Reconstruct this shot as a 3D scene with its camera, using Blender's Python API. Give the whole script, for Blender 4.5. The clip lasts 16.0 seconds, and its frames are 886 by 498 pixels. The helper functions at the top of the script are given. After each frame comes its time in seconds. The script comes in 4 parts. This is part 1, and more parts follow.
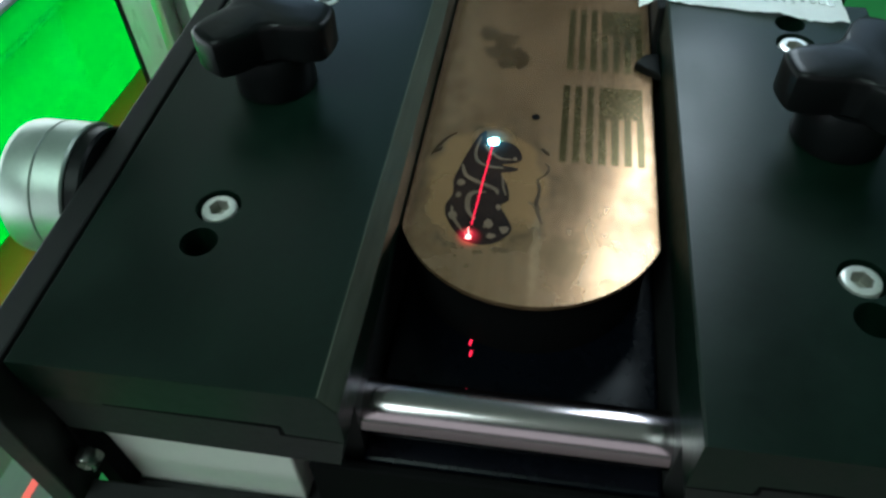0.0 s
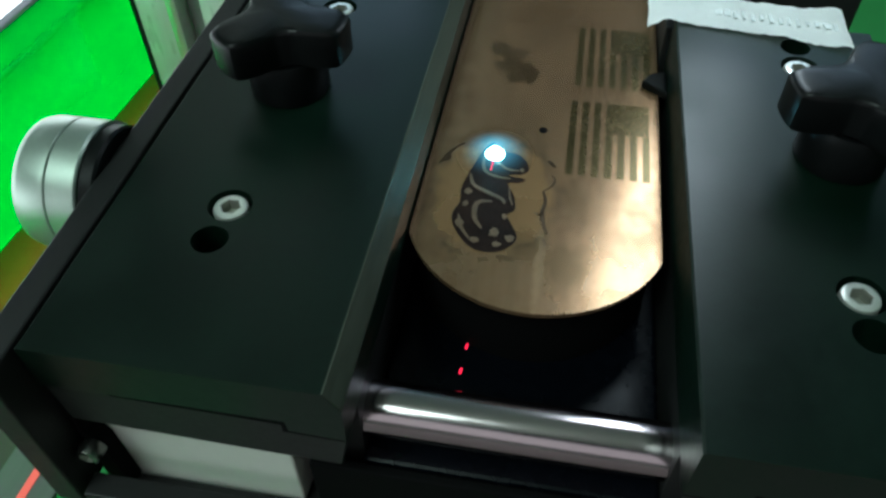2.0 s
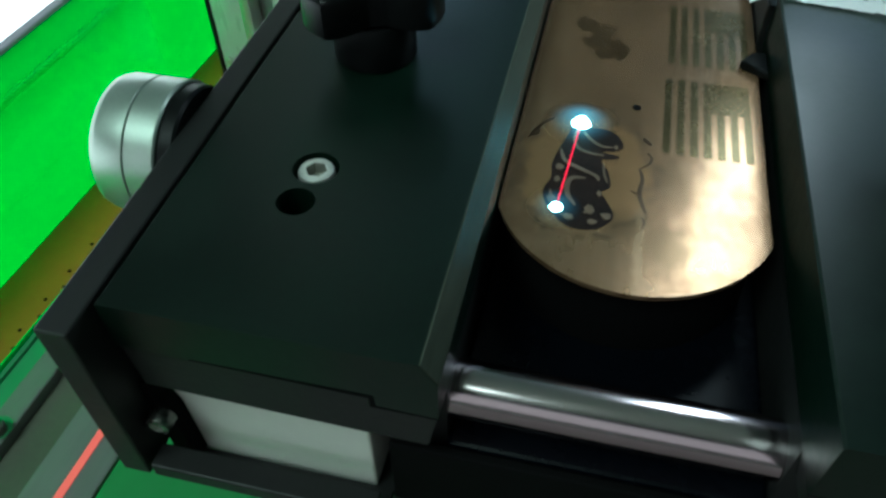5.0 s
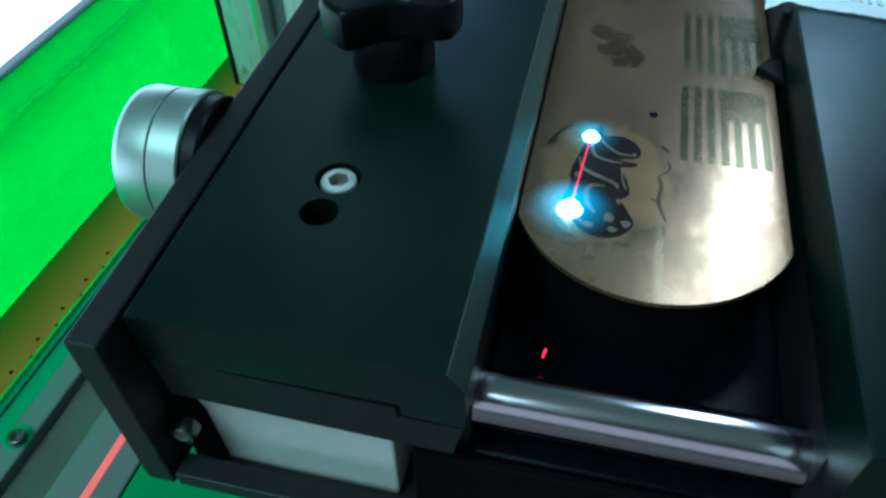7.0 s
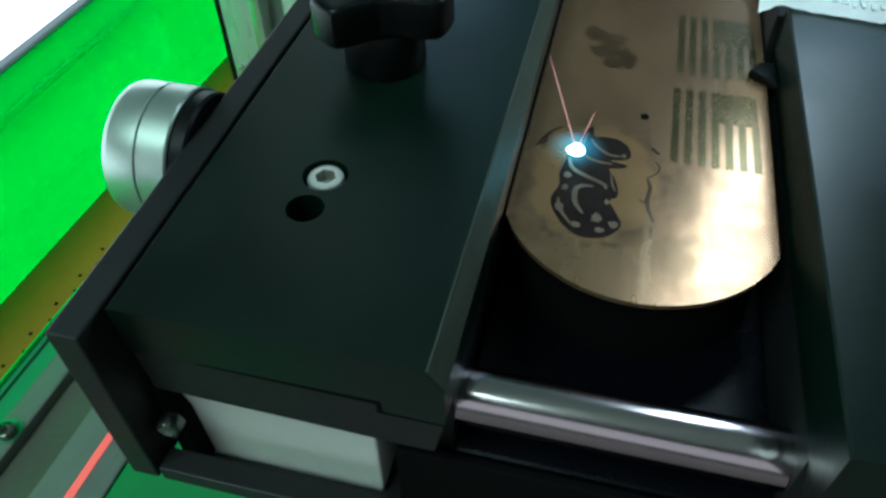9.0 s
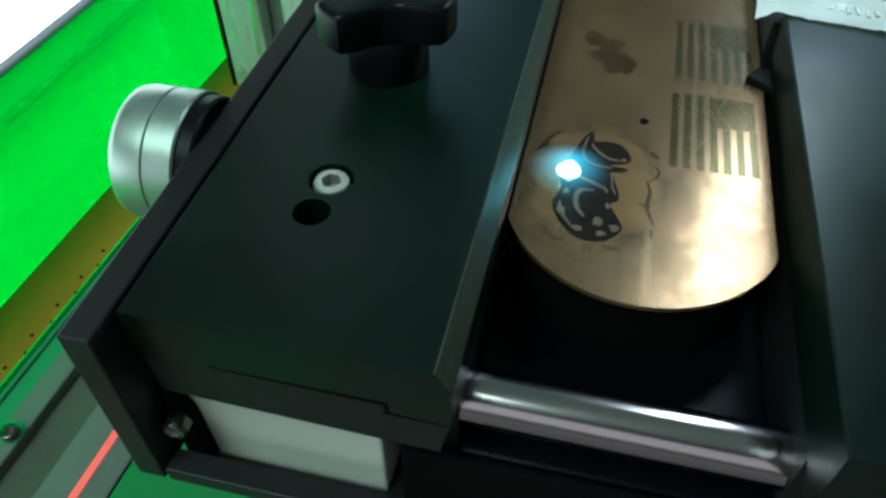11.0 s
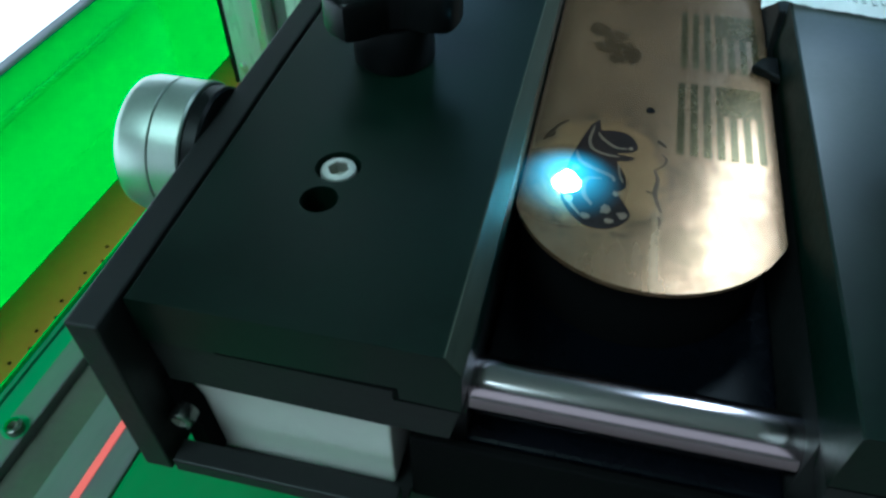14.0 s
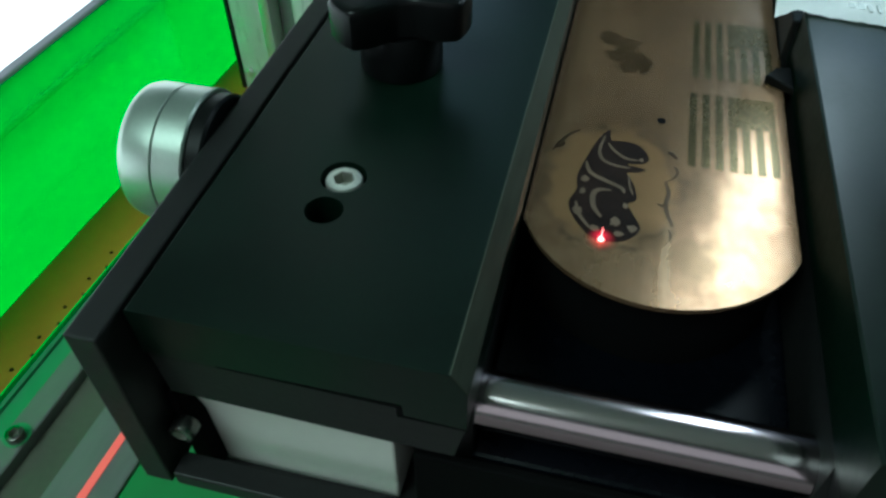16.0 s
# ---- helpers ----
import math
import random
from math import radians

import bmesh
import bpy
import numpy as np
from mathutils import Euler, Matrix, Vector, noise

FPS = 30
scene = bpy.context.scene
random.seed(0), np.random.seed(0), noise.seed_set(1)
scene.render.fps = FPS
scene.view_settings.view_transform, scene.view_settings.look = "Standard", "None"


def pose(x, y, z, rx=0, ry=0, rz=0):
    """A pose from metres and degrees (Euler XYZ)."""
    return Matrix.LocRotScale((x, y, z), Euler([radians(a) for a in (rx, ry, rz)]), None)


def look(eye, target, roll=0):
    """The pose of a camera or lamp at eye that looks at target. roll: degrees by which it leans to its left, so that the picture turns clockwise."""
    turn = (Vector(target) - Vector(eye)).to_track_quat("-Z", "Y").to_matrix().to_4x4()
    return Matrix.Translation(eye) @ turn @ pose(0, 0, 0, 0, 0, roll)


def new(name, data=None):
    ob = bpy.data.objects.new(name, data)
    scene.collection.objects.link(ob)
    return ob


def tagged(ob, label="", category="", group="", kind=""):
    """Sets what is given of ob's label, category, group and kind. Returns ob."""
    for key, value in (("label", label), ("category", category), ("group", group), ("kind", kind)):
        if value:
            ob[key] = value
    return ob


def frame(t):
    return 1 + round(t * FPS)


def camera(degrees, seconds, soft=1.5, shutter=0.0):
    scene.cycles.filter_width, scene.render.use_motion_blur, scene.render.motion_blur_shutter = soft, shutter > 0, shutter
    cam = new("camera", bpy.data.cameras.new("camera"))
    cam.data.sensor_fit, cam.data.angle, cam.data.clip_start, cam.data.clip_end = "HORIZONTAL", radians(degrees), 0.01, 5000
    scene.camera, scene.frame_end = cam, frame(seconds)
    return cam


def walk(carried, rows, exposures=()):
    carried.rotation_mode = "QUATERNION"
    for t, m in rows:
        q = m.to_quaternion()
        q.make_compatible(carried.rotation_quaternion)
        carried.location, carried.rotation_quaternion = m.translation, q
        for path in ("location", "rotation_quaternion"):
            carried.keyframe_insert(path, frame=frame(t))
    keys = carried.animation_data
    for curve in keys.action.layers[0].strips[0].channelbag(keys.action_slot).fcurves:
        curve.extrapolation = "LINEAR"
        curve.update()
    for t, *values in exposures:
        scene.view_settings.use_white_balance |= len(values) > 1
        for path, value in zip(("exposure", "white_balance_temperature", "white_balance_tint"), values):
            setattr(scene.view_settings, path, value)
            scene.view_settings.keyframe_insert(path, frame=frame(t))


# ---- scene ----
cam = camera(61.0, 16.0, soft=2.8)
PATH = [
    (0, (0.086, 0.067, 0.235), (-0.15, 1.362, -1.271), -2.4),
    (0.5, (0.085, 0.065, 0.233), (-0.155, 1.364, -1.269), -2.3),
    (1, (0.085, 0.066, 0.233), (-0.154, 1.371, -1.264), -2.0),
    (1.5, (0.084, 0.065, 0.232), (-0.153, 1.371, -1.263), -1.9),
    (2, (0.085, 0.062, 0.235), (-0.156, 1.393, -1.238), -0.5),
    (2.5, (0.086, 0.068, 0.233), (-0.177, 1.389, -1.245), -1.4),
    (3, (0.085, 0.068, 0.234), (-0.195, 1.379, -1.25), -1.8),
    (3.5, (0.084, 0.064, 0.234), (-0.22, 1.377, -1.244), -1.7),
    (4, (0.074, 0.063, 0.225), (-0.233, 1.375, -1.252), -0.7),
    (4.5, (0.066, 0.065, 0.224), (-0.239, 1.378, -1.254), -0.5),
    (4.7, (0.068, 0.061, 0.22), (-0.245, 1.384, -1.247), -0.4),
    (7, (0.063, 0.06, 0.222), (-0.267, 1.388, -1.236), -1.3),
    (7.5, (0.064, 0.059, 0.222), (-0.268, 1.388, -1.236), -0.9),
    (8, (0.065, 0.059, 0.221), (-0.266, 1.389, -1.236), -0.5),
    (8.5, (0.066, 0.059, 0.221), (-0.273, 1.39, -1.233), -0.7),
    (9, (0.068, 0.06, 0.221), (-0.275, 1.393, -1.231), -0.9),
    (11.5, (0.065, 0.056, 0.224), (-0.257, 1.395, -1.227), -0.2),
    (12, (0.073, 0.051, 0.222), (-0.254, 1.395, -1.222), -0.1),
    (12.5, (0.074, 0.051, 0.223), (-0.254, 1.405, -1.212), -0.1),
    (13, (0.063, 0.054, 0.22), (-0.271, 1.396, -1.223), -0.0),
    (13.5, (0.061, 0.055, 0.218), (-0.266, 1.397, -1.228), -0.1),
    (14, (0.064, 0.055, 0.22), (-0.263, 1.399, -1.224), -0.6),
    (14.5, (0.061, 0.055, 0.22), (-0.266, 1.407, -1.217), -0.2),
    (15, (0.063, 0.057, 0.219), (-0.266, 1.404, -1.222), -0.2),
    (15.5, (0.063, 0.058, 0.219), (-0.278, 1.406, -1.219), -0.4),
    (16, (0.063, 0.059, 0.219), (-0.282, 1.406, -1.218), -0.6),
]
BALANCE = [(0, 0.1, 5700, -4), (0.5, 0.18, 5580, -4), (1, 0.33, 4500, -2), (1.5, 0.08, 5780, -4), (2, 0.03, 5780, -4), (2.5, 0.18, 5480, -4), (3, 0.18, 5450, -4), (3.5, 0.13, 5450, -4), (4, 0.03, 5280, -9), (4.5, -0.12, 5680, -9), (7, 0.08, 4400, -13), (7.5, 0.08, 4500, -11), (8, 0.13, 5380, -12), (8.5, 0.35, 4050, 2), (9, 0.08, 5280, -9), (11.5, 0.08, 5480, -12), (12, 0.2, 4350, 6), (12.5, -0.12, 5680, -9), (13, 0.08, 4700, -4), (13.5, 0.06, 4500, -6), (14, 0.03, 4880, -9), (14.5, -0.02, 5480, -12), (15, 0.03, 5000, -8), (15.5, 0.03, 4880, -9), (16, -0.12, 5480, -9)]
walk(cam, [(t, look(eye, target, roll)) for t, eye, target, roll in PATH], exposures=BALANCE)

# ---- light: a small LED lamp of the machine over the plate; added overhead lamp and windows, unseen; dim room ----
# Bluish sky that reaches in only through the added north windows.
world = bpy.data.worlds.new("window_sky")
scene.world = world
world.use_nodes = True
world.node_tree.nodes["Background"].inputs[0].default_value = (0.62, 0.78, 1.0, 1)
world.node_tree.nodes["Background"].inputs[1].default_value = 2.2


def panel_lamp(name, eye, target, size, watts, colour):
    data = bpy.data.lights.new(name, "AREA")
    data.shape, data.size, data.size_y = "RECTANGLE", size[0], size[1]
    data.energy, data.color = watts, colour
    ob = new(name, data)
    ob.matrix_world = look(eye, target)
    return ob


panel_lamp("machine_led_light", (0.143, 0.345, 0.200), (0.110, 0.225, 0.0715), (0.036, 0.120), 0.165, (0.90, 0.94, 1.0))
# Unseen overhead lamp, added to brighten wall, rail, drum and tops.
panel_lamp("overhead_fill_light", (-0.72, -0.85, 2.25), (-0.05, 0.20, 0.0), (1.0, 1.5), 42, (0.88, 1.0, 0.90))
# Unseen front lamp, added for the front faces and the rod's pale band.
panel_lamp("front_fill_light", (0.0, -1.97, 0.85), (0.0, 0.0, 0.55), (3.0, 1.7), 8, (1.0, 0.84, 0.88))


# ---- materials ----
def mat(name, colour, rough=0.5, metal=0.0, scale=300.0, vary=0.15, bump=0.0, fine=6.0, emit=0.0, rough_vary=0.08, coat=0.0, spec=0.5, stretch=(1, 1, 1)):
    """A surface with variation at two scales, sized in metres."""
    m = bpy.data.materials.new(name)
    m.use_nodes = True
    nt = m.node_tree
    b = nt.nodes["Principled BSDF"]
    b.inputs["Metallic"].default_value = metal
    b.inputs["Coat Weight"].default_value = coat
    b.inputs["Specular IOR Level"].default_value = spec
    co = nt.nodes.new("ShaderNodeTexCoord")
    mp = nt.nodes.new("ShaderNodeMapping")
    mp.inputs["Scale"].default_value = stretch
    nt.links.new(co.outputs["Object"], mp.inputs["Vector"])
    big, small = nt.nodes.new("ShaderNodeTexNoise"), nt.nodes.new("ShaderNodeTexNoise")
    big.inputs["Scale"].default_value, big.inputs["Detail"].default_value = scale * 0.12, 4
    small.inputs["Scale"].default_value, small.inputs["Detail"].default_value = scale * fine * 0.3, 3
    for n in (big, small):
        nt.links.new(mp.outputs["Vector"], n.inputs["Vector"])
    mix = nt.nodes.new("ShaderNodeMix")
    mix.data_type = "FLOAT"
    mix.inputs[0].default_value = 0.35
    nt.links.new(big.outputs[0], mix.inputs[2])
    nt.links.new(small.outputs[0], mix.inputs[3])
    ramp = nt.nodes.new("ShaderNodeValToRGB")
    ramp.color_ramp.elements[0].position, ramp.color_ramp.elements[1].position = 0.3, 0.7
    ramp.color_ramp.elements[0].color = (*[c * (1 - vary) for c in colour], 1)
    ramp.color_ramp.elements[1].color = (*[min(1, c * (1 + vary)) for c in colour], 1)
    nt.links.new(mix.outputs[0], ramp.inputs[0])
    nt.links.new(ramp.outputs[0], b.inputs["Base Color"])
    rr = nt.nodes.new("ShaderNodeMapRange")
    rr.inputs[1].default_value, rr.inputs[2].default_value = 0.3, 0.7
    rr.inputs[3].default_value, rr.inputs[4].default_value = max(0.02, rough - rough_vary), min(1, rough + rough_vary)
    nt.links.new(mix.outputs[0], rr.inputs[0])
    nt.links.new(rr.outputs[0], b.inputs["Roughness"])
    if bump:
        bp = nt.nodes.new("ShaderNodeBump")
        bp.inputs["Strength"].default_value, bp.inputs["Distance"].default_value = bump, 0.0002
        nt.links.new(small.outputs[0], bp.inputs["Height"])
        nt.links.new(bp.outputs[0], b.inputs["Normal"])
    if emit:
        b.inputs["Emission Color"].default_value, b.inputs["Emission Strength"].default_value = (*colour, 1), emit
    return m


def glow(name, colour, strength, veil=False):
    """Hot gas, laser light, bloom or backdrop: emission, with veil on a see-through body."""
    m = bpy.data.materials.new(name)
    m.use_nodes = True
    nt = m.node_tree
    nt.nodes.remove(nt.nodes["Principled BSDF"])
    em = nt.nodes.new("ShaderNodeEmission")
    em.inputs[0].default_value, em.inputs[1].default_value = (*colour, 1), strength
    out = nt.nodes["Material Output"]
    if veil:
        tr, ad = nt.nodes.new("ShaderNodeBsdfTransparent"), nt.nodes.new("ShaderNodeAddShader")
        nt.links.new(em.outputs[0], ad.inputs[0])
        nt.links.new(tr.outputs[0], ad.inputs[1])
        nt.links.new(ad.outputs[0], out.inputs[0])
    else:
        nt.links.new(em.outputs[0], out.inputs[0])
    return m


def translucent(m, colour, share):
    """Lets a share of the light through, scattered, as a tinted sheet does."""
    nt = m.node_tree
    tr, mx = nt.nodes.new("ShaderNodeBsdfTranslucent"), nt.nodes.new("ShaderNodeMixShader")
    tr.inputs[0].default_value, mx.inputs[0].default_value = (*colour, 1), share
    nt.links.new(nt.nodes["Principled BSDF"].outputs[0], mx.inputs[1])
    nt.links.new(tr.outputs[0], mx.inputs[2])
    nt.links.new(mx.outputs[0], nt.nodes["Material Output"].inputs[0])
    return m


def brass_mat():
    """Rolled brass: fine lengthwise grain, tarnish clouds, a wiped patch round the figure, a pale streak and specks."""
    m = bpy.data.materials.new("brass")
    m.use_nodes = True
    nt = m.node_tree
    b = nt.nodes["Principled BSDF"]
    b.inputs["Metallic"].default_value = 0.72
    co = nt.nodes.new("ShaderNodeTexCoord")

    def noisy(scale, detail, rough, stretch=(1, 1, 1), shift=0.0):
        mp, n = nt.nodes.new("ShaderNodeMapping"), nt.nodes.new("ShaderNodeTexNoise")
        mp.inputs["Scale"].default_value, mp.inputs["Location"].default_value = stretch, (shift, shift, 0)
        n.inputs["Scale"].default_value, n.inputs["Detail"].default_value, n.inputs["Roughness"].default_value = scale, detail, rough
        nt.links.new(co.outputs["Object"], mp.inputs[0])
        nt.links.new(mp.outputs[0], n.inputs["Vector"])
        return n.outputs[0]

    def span(value, lo, hi, a, c):
        r = nt.nodes.new("ShaderNodeMapRange")
        r.interpolation_type = "SMOOTHSTEP"
        for k, v in enumerate((lo, hi, a, c)):
            r.inputs[k + 1].default_value = v
        nt.links.new(value, r.inputs[0])
        return r.outputs[0]

    def blend(factor, low, high, kind="MIX"):
        x = nt.nodes.new("ShaderNodeMix")
        x.data_type, x.blend_type = "RGBA", kind
        nt.links.new(factor, x.inputs[0])
        for k, v in ((6, low), (7, high)):
            if isinstance(v, tuple):
                x.inputs[k].default_value = (*v, 1)
            else:
                nt.links.new(v, x.inputs[k])
        return x.outputs[2]

    def calc(kind, a, c):
        x = nt.nodes.new("ShaderNodeMath")
        x.operation = kind
        for k, v in enumerate((a, c)):
            if isinstance(v, (int, float)):
                x.inputs[k].default_value = v
            else:
                nt.links.new(v, x.inputs[k])
        return x.outputs[0]

    def far_from(x, y, rx, ry):
        """Distance from a spot on the plate, 1 on an ellipse round it."""
        mp, ln = nt.nodes.new("ShaderNodeMapping"), nt.nodes.new("ShaderNodeVectorMath")
        ln.operation = "LENGTH"
        mp.inputs["Scale"].default_value, mp.inputs["Location"].default_value = (1 / rx, 1 / ry, 0), (-x / rx, -y / ry, 0)
        nt.links.new(co.outputs["Object"], mp.inputs[0])
        nt.links.new(mp.outputs[0], ln.inputs[0])
        return ln.outputs[1]

    cloud, mottle, grain, speck = noisy(38, 5, 0.62, (1.2, 0.8, 1)), noisy(170, 5, 0.65, (1, 0.8, 1), 3.1), noisy(420, 3, 0.6, (1, 0.06, 1)), noisy(900, 2, 0.5)
    tone = blend(span(cloud, 0.36, 0.64, 0, 1), (0.215, 0.122, 0.062), (0.335, 0.200, 0.108))
    tone = blend(span(mottle, 0.35, 0.70, 0, 0.55), tone, (0.345, 0.220, 0.132))
    tone = blend(span(grain, 0.3, 0.7, 0, 0.22), tone, (0.17, 0.115, 0.06))
    edge = calc("ADD", far_from(0.0695, 0.2365, 0.0195, 0.0285), calc("MULTIPLY", calc("SUBTRACT", noisy(110, 5, 0.6, shift=1.7), 0.5), 0.75))
    tone = blend(span(edge, 0.86, 1.0, 0.75, 0), tone, (0.39, 0.222, 0.100))
    rim = calc("MULTIPLY", span(edge, 0.95, 1.02, 0, 1), span(edge, 1.04, 1.16, 1, 0))
    tone = blend(calc("MULTIPLY", rim, span(mottle, 0.45, 0.62, 0, 0.75)), tone, (0.10, 0.065, 0.035))
    streak = calc("ADD", far_from(0.0866, 0.2060, 0.0016, 0.0185), calc("MULTIPLY", calc("SUBTRACT", noisy(200, 4, 0.6, shift=5), 0.5), 1.6))
    tone = blend(span(streak, 0.3, 1.3, 0.45, 0), tone, (0.50, 0.34, 0.20))
    for x, y, rx, ry, k in ((0.0950, 0.2080, 0.0075, 0.0100, 0.75), (0.0815, 0.2150, 0.0060, 0.0065, 0.6), (0.0960, 0.2360, 0.0055, 0.0120, 0.5), (0.1085, 0.1990, 0.0060, 0.0050, 0.5)):
        spot = calc("ADD", far_from(x, y, rx, ry), calc("MULTIPLY", calc("SUBTRACT", mottle, 0.5), 1.9))
        tone = blend(span(spot, 0.35, 1.25, k, 0), tone, (0.155, 0.098, 0.047))
    tone = blend(span(speck, 0.75, 0.82, 0, 0.5), tone, (0.07, 0.045, 0.025))
    nt.links.new(tone, b.inputs["Base Color"])
    nt.links.new(calc("ADD", span(cloud, 0.35, 0.68, 0.245, 0.205), span(mottle, 0.3, 0.7, 0.03, -0.01)), b.inputs["Roughness"])
    bp = nt.nodes.new("ShaderNodeBump")
    bp.inputs["Strength"].default_value, bp.inputs["Distance"].default_value = 0.05, 0.0001
    nt.links.new(calc("ADD", grain, mottle), bp.inputs["Height"])
    nt.links.new(bp.outputs[0], b.inputs["Normal"])
    return m


BLACK = mat("black_anodised_aluminium", (0.0016, 0.0070, 0.0038), 0.37, 0.0, 260, 0.5, 0.05, 5, spec=0.24, rough_vary=0.09)
BODY = mat("black_painted_steel", (0.0105, 0.0108, 0.0106), 0.5, 0.0, 200, 0.3, 0.25, 8, spec=0.26)
GLOSS = mat("black_gloss_slot", (0.0014, 0.0019, 0.0034), 0.26, 0.0, 150, 0.3, 0.03, 6, spec=0.09)
# Near black: bores, apron and rest, plus painted shade on boss and seam.
NEAR_BLACK = mat("near_black", (0.0032, 0.0032, 0.0034), 0.8, 0.0, 300, 0.2, spec=0.05)
PLASTIC = mat("black_moulded_plastic", (0.0036, 0.0040, 0.0042), 0.36, 0.0, 500, 0.2, 0.08, 8, spec=0.15)
STEEL = mat("zinc_plated_steel", (0.74, 0.74, 0.70), 0.34, 0.7, 600, 0.15, 0.1)
CHROME = mat("ground_steel_rod", (0.40, 0.35, 0.36), 0.15, 1.0, 300, 0.15, 0.05, rough_vary=0.04, stretch=(0.06, 1, 1))
SATIN = mat("satin_aluminium", (0.38, 0.44, 0.39), 0.36, 0.75, 400, 0.10, 0.12)
BRASS = brass_mat()
ETCH = mat("etched_brass", (0.090, 0.067, 0.027), 0.26, 0.85, 500, 0.25, 0.12, rough_vary=0.03)
# Paler copy of ETCH for the far flag.
ETCH_FAR = mat("far_etched_brass", (0.150, 0.112, 0.050), 0.26, 0.85, 500, 0.25, 0.12, rough_vary=0.03)
SOOT = mat("burnt_engraving", (0.0140, 0.0080, 0.0062), 0.6, 0.0, 700, 0.65, 0.5, spec=0.06)
TAN = mat("bare_brass_line", (0.135, 0.092, 0.055), 0.5, 0.6, 900, 0.4, 0.3)
# Darker copy of the screw steel: shade painted into the hexagon recess.
SOCKET_SHADE = mat("socket_shade", (0.32, 0.32, 0.28), 0.4, 0.7, 600, 0.2)
FAINT = mat("faint_old_engraving", (0.060, 0.040, 0.024), 0.32, 0.9, 700, 0.5, 0.4)
WORN = mat("worn_old_engraving", (0.190, 0.118, 0.062), 0.26, 0.8, 500, 0.5, 0.2, rough_vary=0.03)
GREEN = translucent(mat("green_acrylic_sheet", (0.004, 0.80, 0.075), 0.20, 0.0, 40, 0.06, 0.04, coat=1.0), (0.02, 0.92, 0.20), 0.62)
SAGE = mat("pale_sage_enamel", (0.17, 0.27, 0.17), 0.4, 0.0, 40, 0.1)
GREEN_EDGE = mat("bright_green_acrylic_edge", (0.02, 0.72, 0.08), 0.25, 0.0, 60, 0.1)
FLOOR_GREEN = mat("dull_green_tray", (0.050, 0.27, 0.070), 0.45, 0.0, 40, 0.15, 0.08)
TEAL = mat("pale_green_acrylic", (0.075, 0.30, 0.125), 0.4, 0.0, 60, 0.12)
DARK_STEEL = mat("blackened_steel", (0.20, 0.20, 0.19), 0.22, 0.95, 600, 0.2, 0.1)
ORANGE = mat("orange_brown_strip", (0.34, 0.135, 0.010), 0.5, 0.0, 90, 0.15, 0.1)
RAIL = mat("grey_rail_aluminium", (0.18, 0.195, 0.18), 0.5, 0.3, 200, 0.15, 0.15, stretch=(1, 0.2, 1))
RAIL_DARK = mat("rail_channel_floor", (0.09, 0.10, 0.07), 0.6, 0.1, 200, 0.15, 0.1)
RED = mat("red_laser_stripe", (0.85, 0.12, 0.10), 0.5, 0.0, 200, 0.1, emit=0.6)
WHITE = mat("white_plastic_block", (0.62, 0.63, 0.57), 0.5, 0.0, 120, 0.06, 0.1)
PAPER = mat("white_masking_tape", (0.78, 0.80, 0.78), 0.8, 0.0, 200, 0.06, 0.5)
PENCIL = mat("pencil_grey", (0.50, 0.53, 0.52), 0.8, 0.0, 300, 0.2)
POST = mat("post_aluminium", (0.66, 0.68, 0.66), 0.30, 0.1, 150, 0.1, 0.1, stretch=(1, 1, 0.15))
LIP = mat("grey_rubber_lip", (0.33, 0.31, 0.36), 0.6, 0.0, 150, 0.1)
# Pinkish, so unseen pad and bench tint the rod's reflected lower band.
BENCH = mat("pale_bench_laminate", (0.24, 0.180, 0.188), 0.5, 0.0, 30, 0.08, 0.05)
# Paler, metallic copy of the jaw black, so the bevel catches spark light.
EDGE = mat("lit_slot_edge", (0.075, 0.085, 0.064), 0.60, 0.6, 300, 0.35, 0.3, spec=0.25, stretch=(1, 0.12, 1))
# Unseen room surfaces; colours picked to tint reflections in jaws, plate and rod.
ROOM = mat("room_plaster", (0.050, 0.150, 0.085), 0.8, 0.0, 5, 0.08)
CEILING = mat("grey_ceiling_paint", (0.70, 0.72, 0.64), 0.8, 0.0, 5, 0.08)
PALE = mat("pale_wall_paint", (0.40, 0.33, 0.33), 0.8, 0.0, 5, 0.08)
OUTSIDE = glow("bright_window", (1.0, 1.0, 1.0), 2.7)
CORE = glow("white_hot_plasma", (0.30, 0.84, 1.0), 75)
PILOT = glow("red_pilot_light", (1.0, 0.015, 0.06), 2.2)
PILOT_HOT = glow("red_hot_spot", (1.0, 0.18, 0.16), 9)


# ---- mesh helpers ----
def mesh_of(name, bm, material, smooth=False):
    me = bpy.data.meshes.new(name)
    bmesh.ops.recalc_face_normals(bm, faces=bm.faces)
    bm.to_mesh(me)
    bm.free()
    me.materials.append(material)
    if smooth:
        for p in me.polygons:
            p.use_smooth = True
        me.set_sharp_from_angle(angle=radians(38))
    return me


def part(name, bm, material, parent=None, label="", smooth=False, m=None):
    ob = new(name, mesh_of(name, bm, material, smooth))
    if parent:
        ob.parent = parent
    if m is not None:
        ob.matrix_basis = m
    if label:
        tagged(ob, label)
    return ob


def thing(name, m, label, category, group="", kind=""):
    return tagged(place(new(name), m), label, category, group, kind)


def place(ob, m):
    ob.matrix_basis = m
    return ob


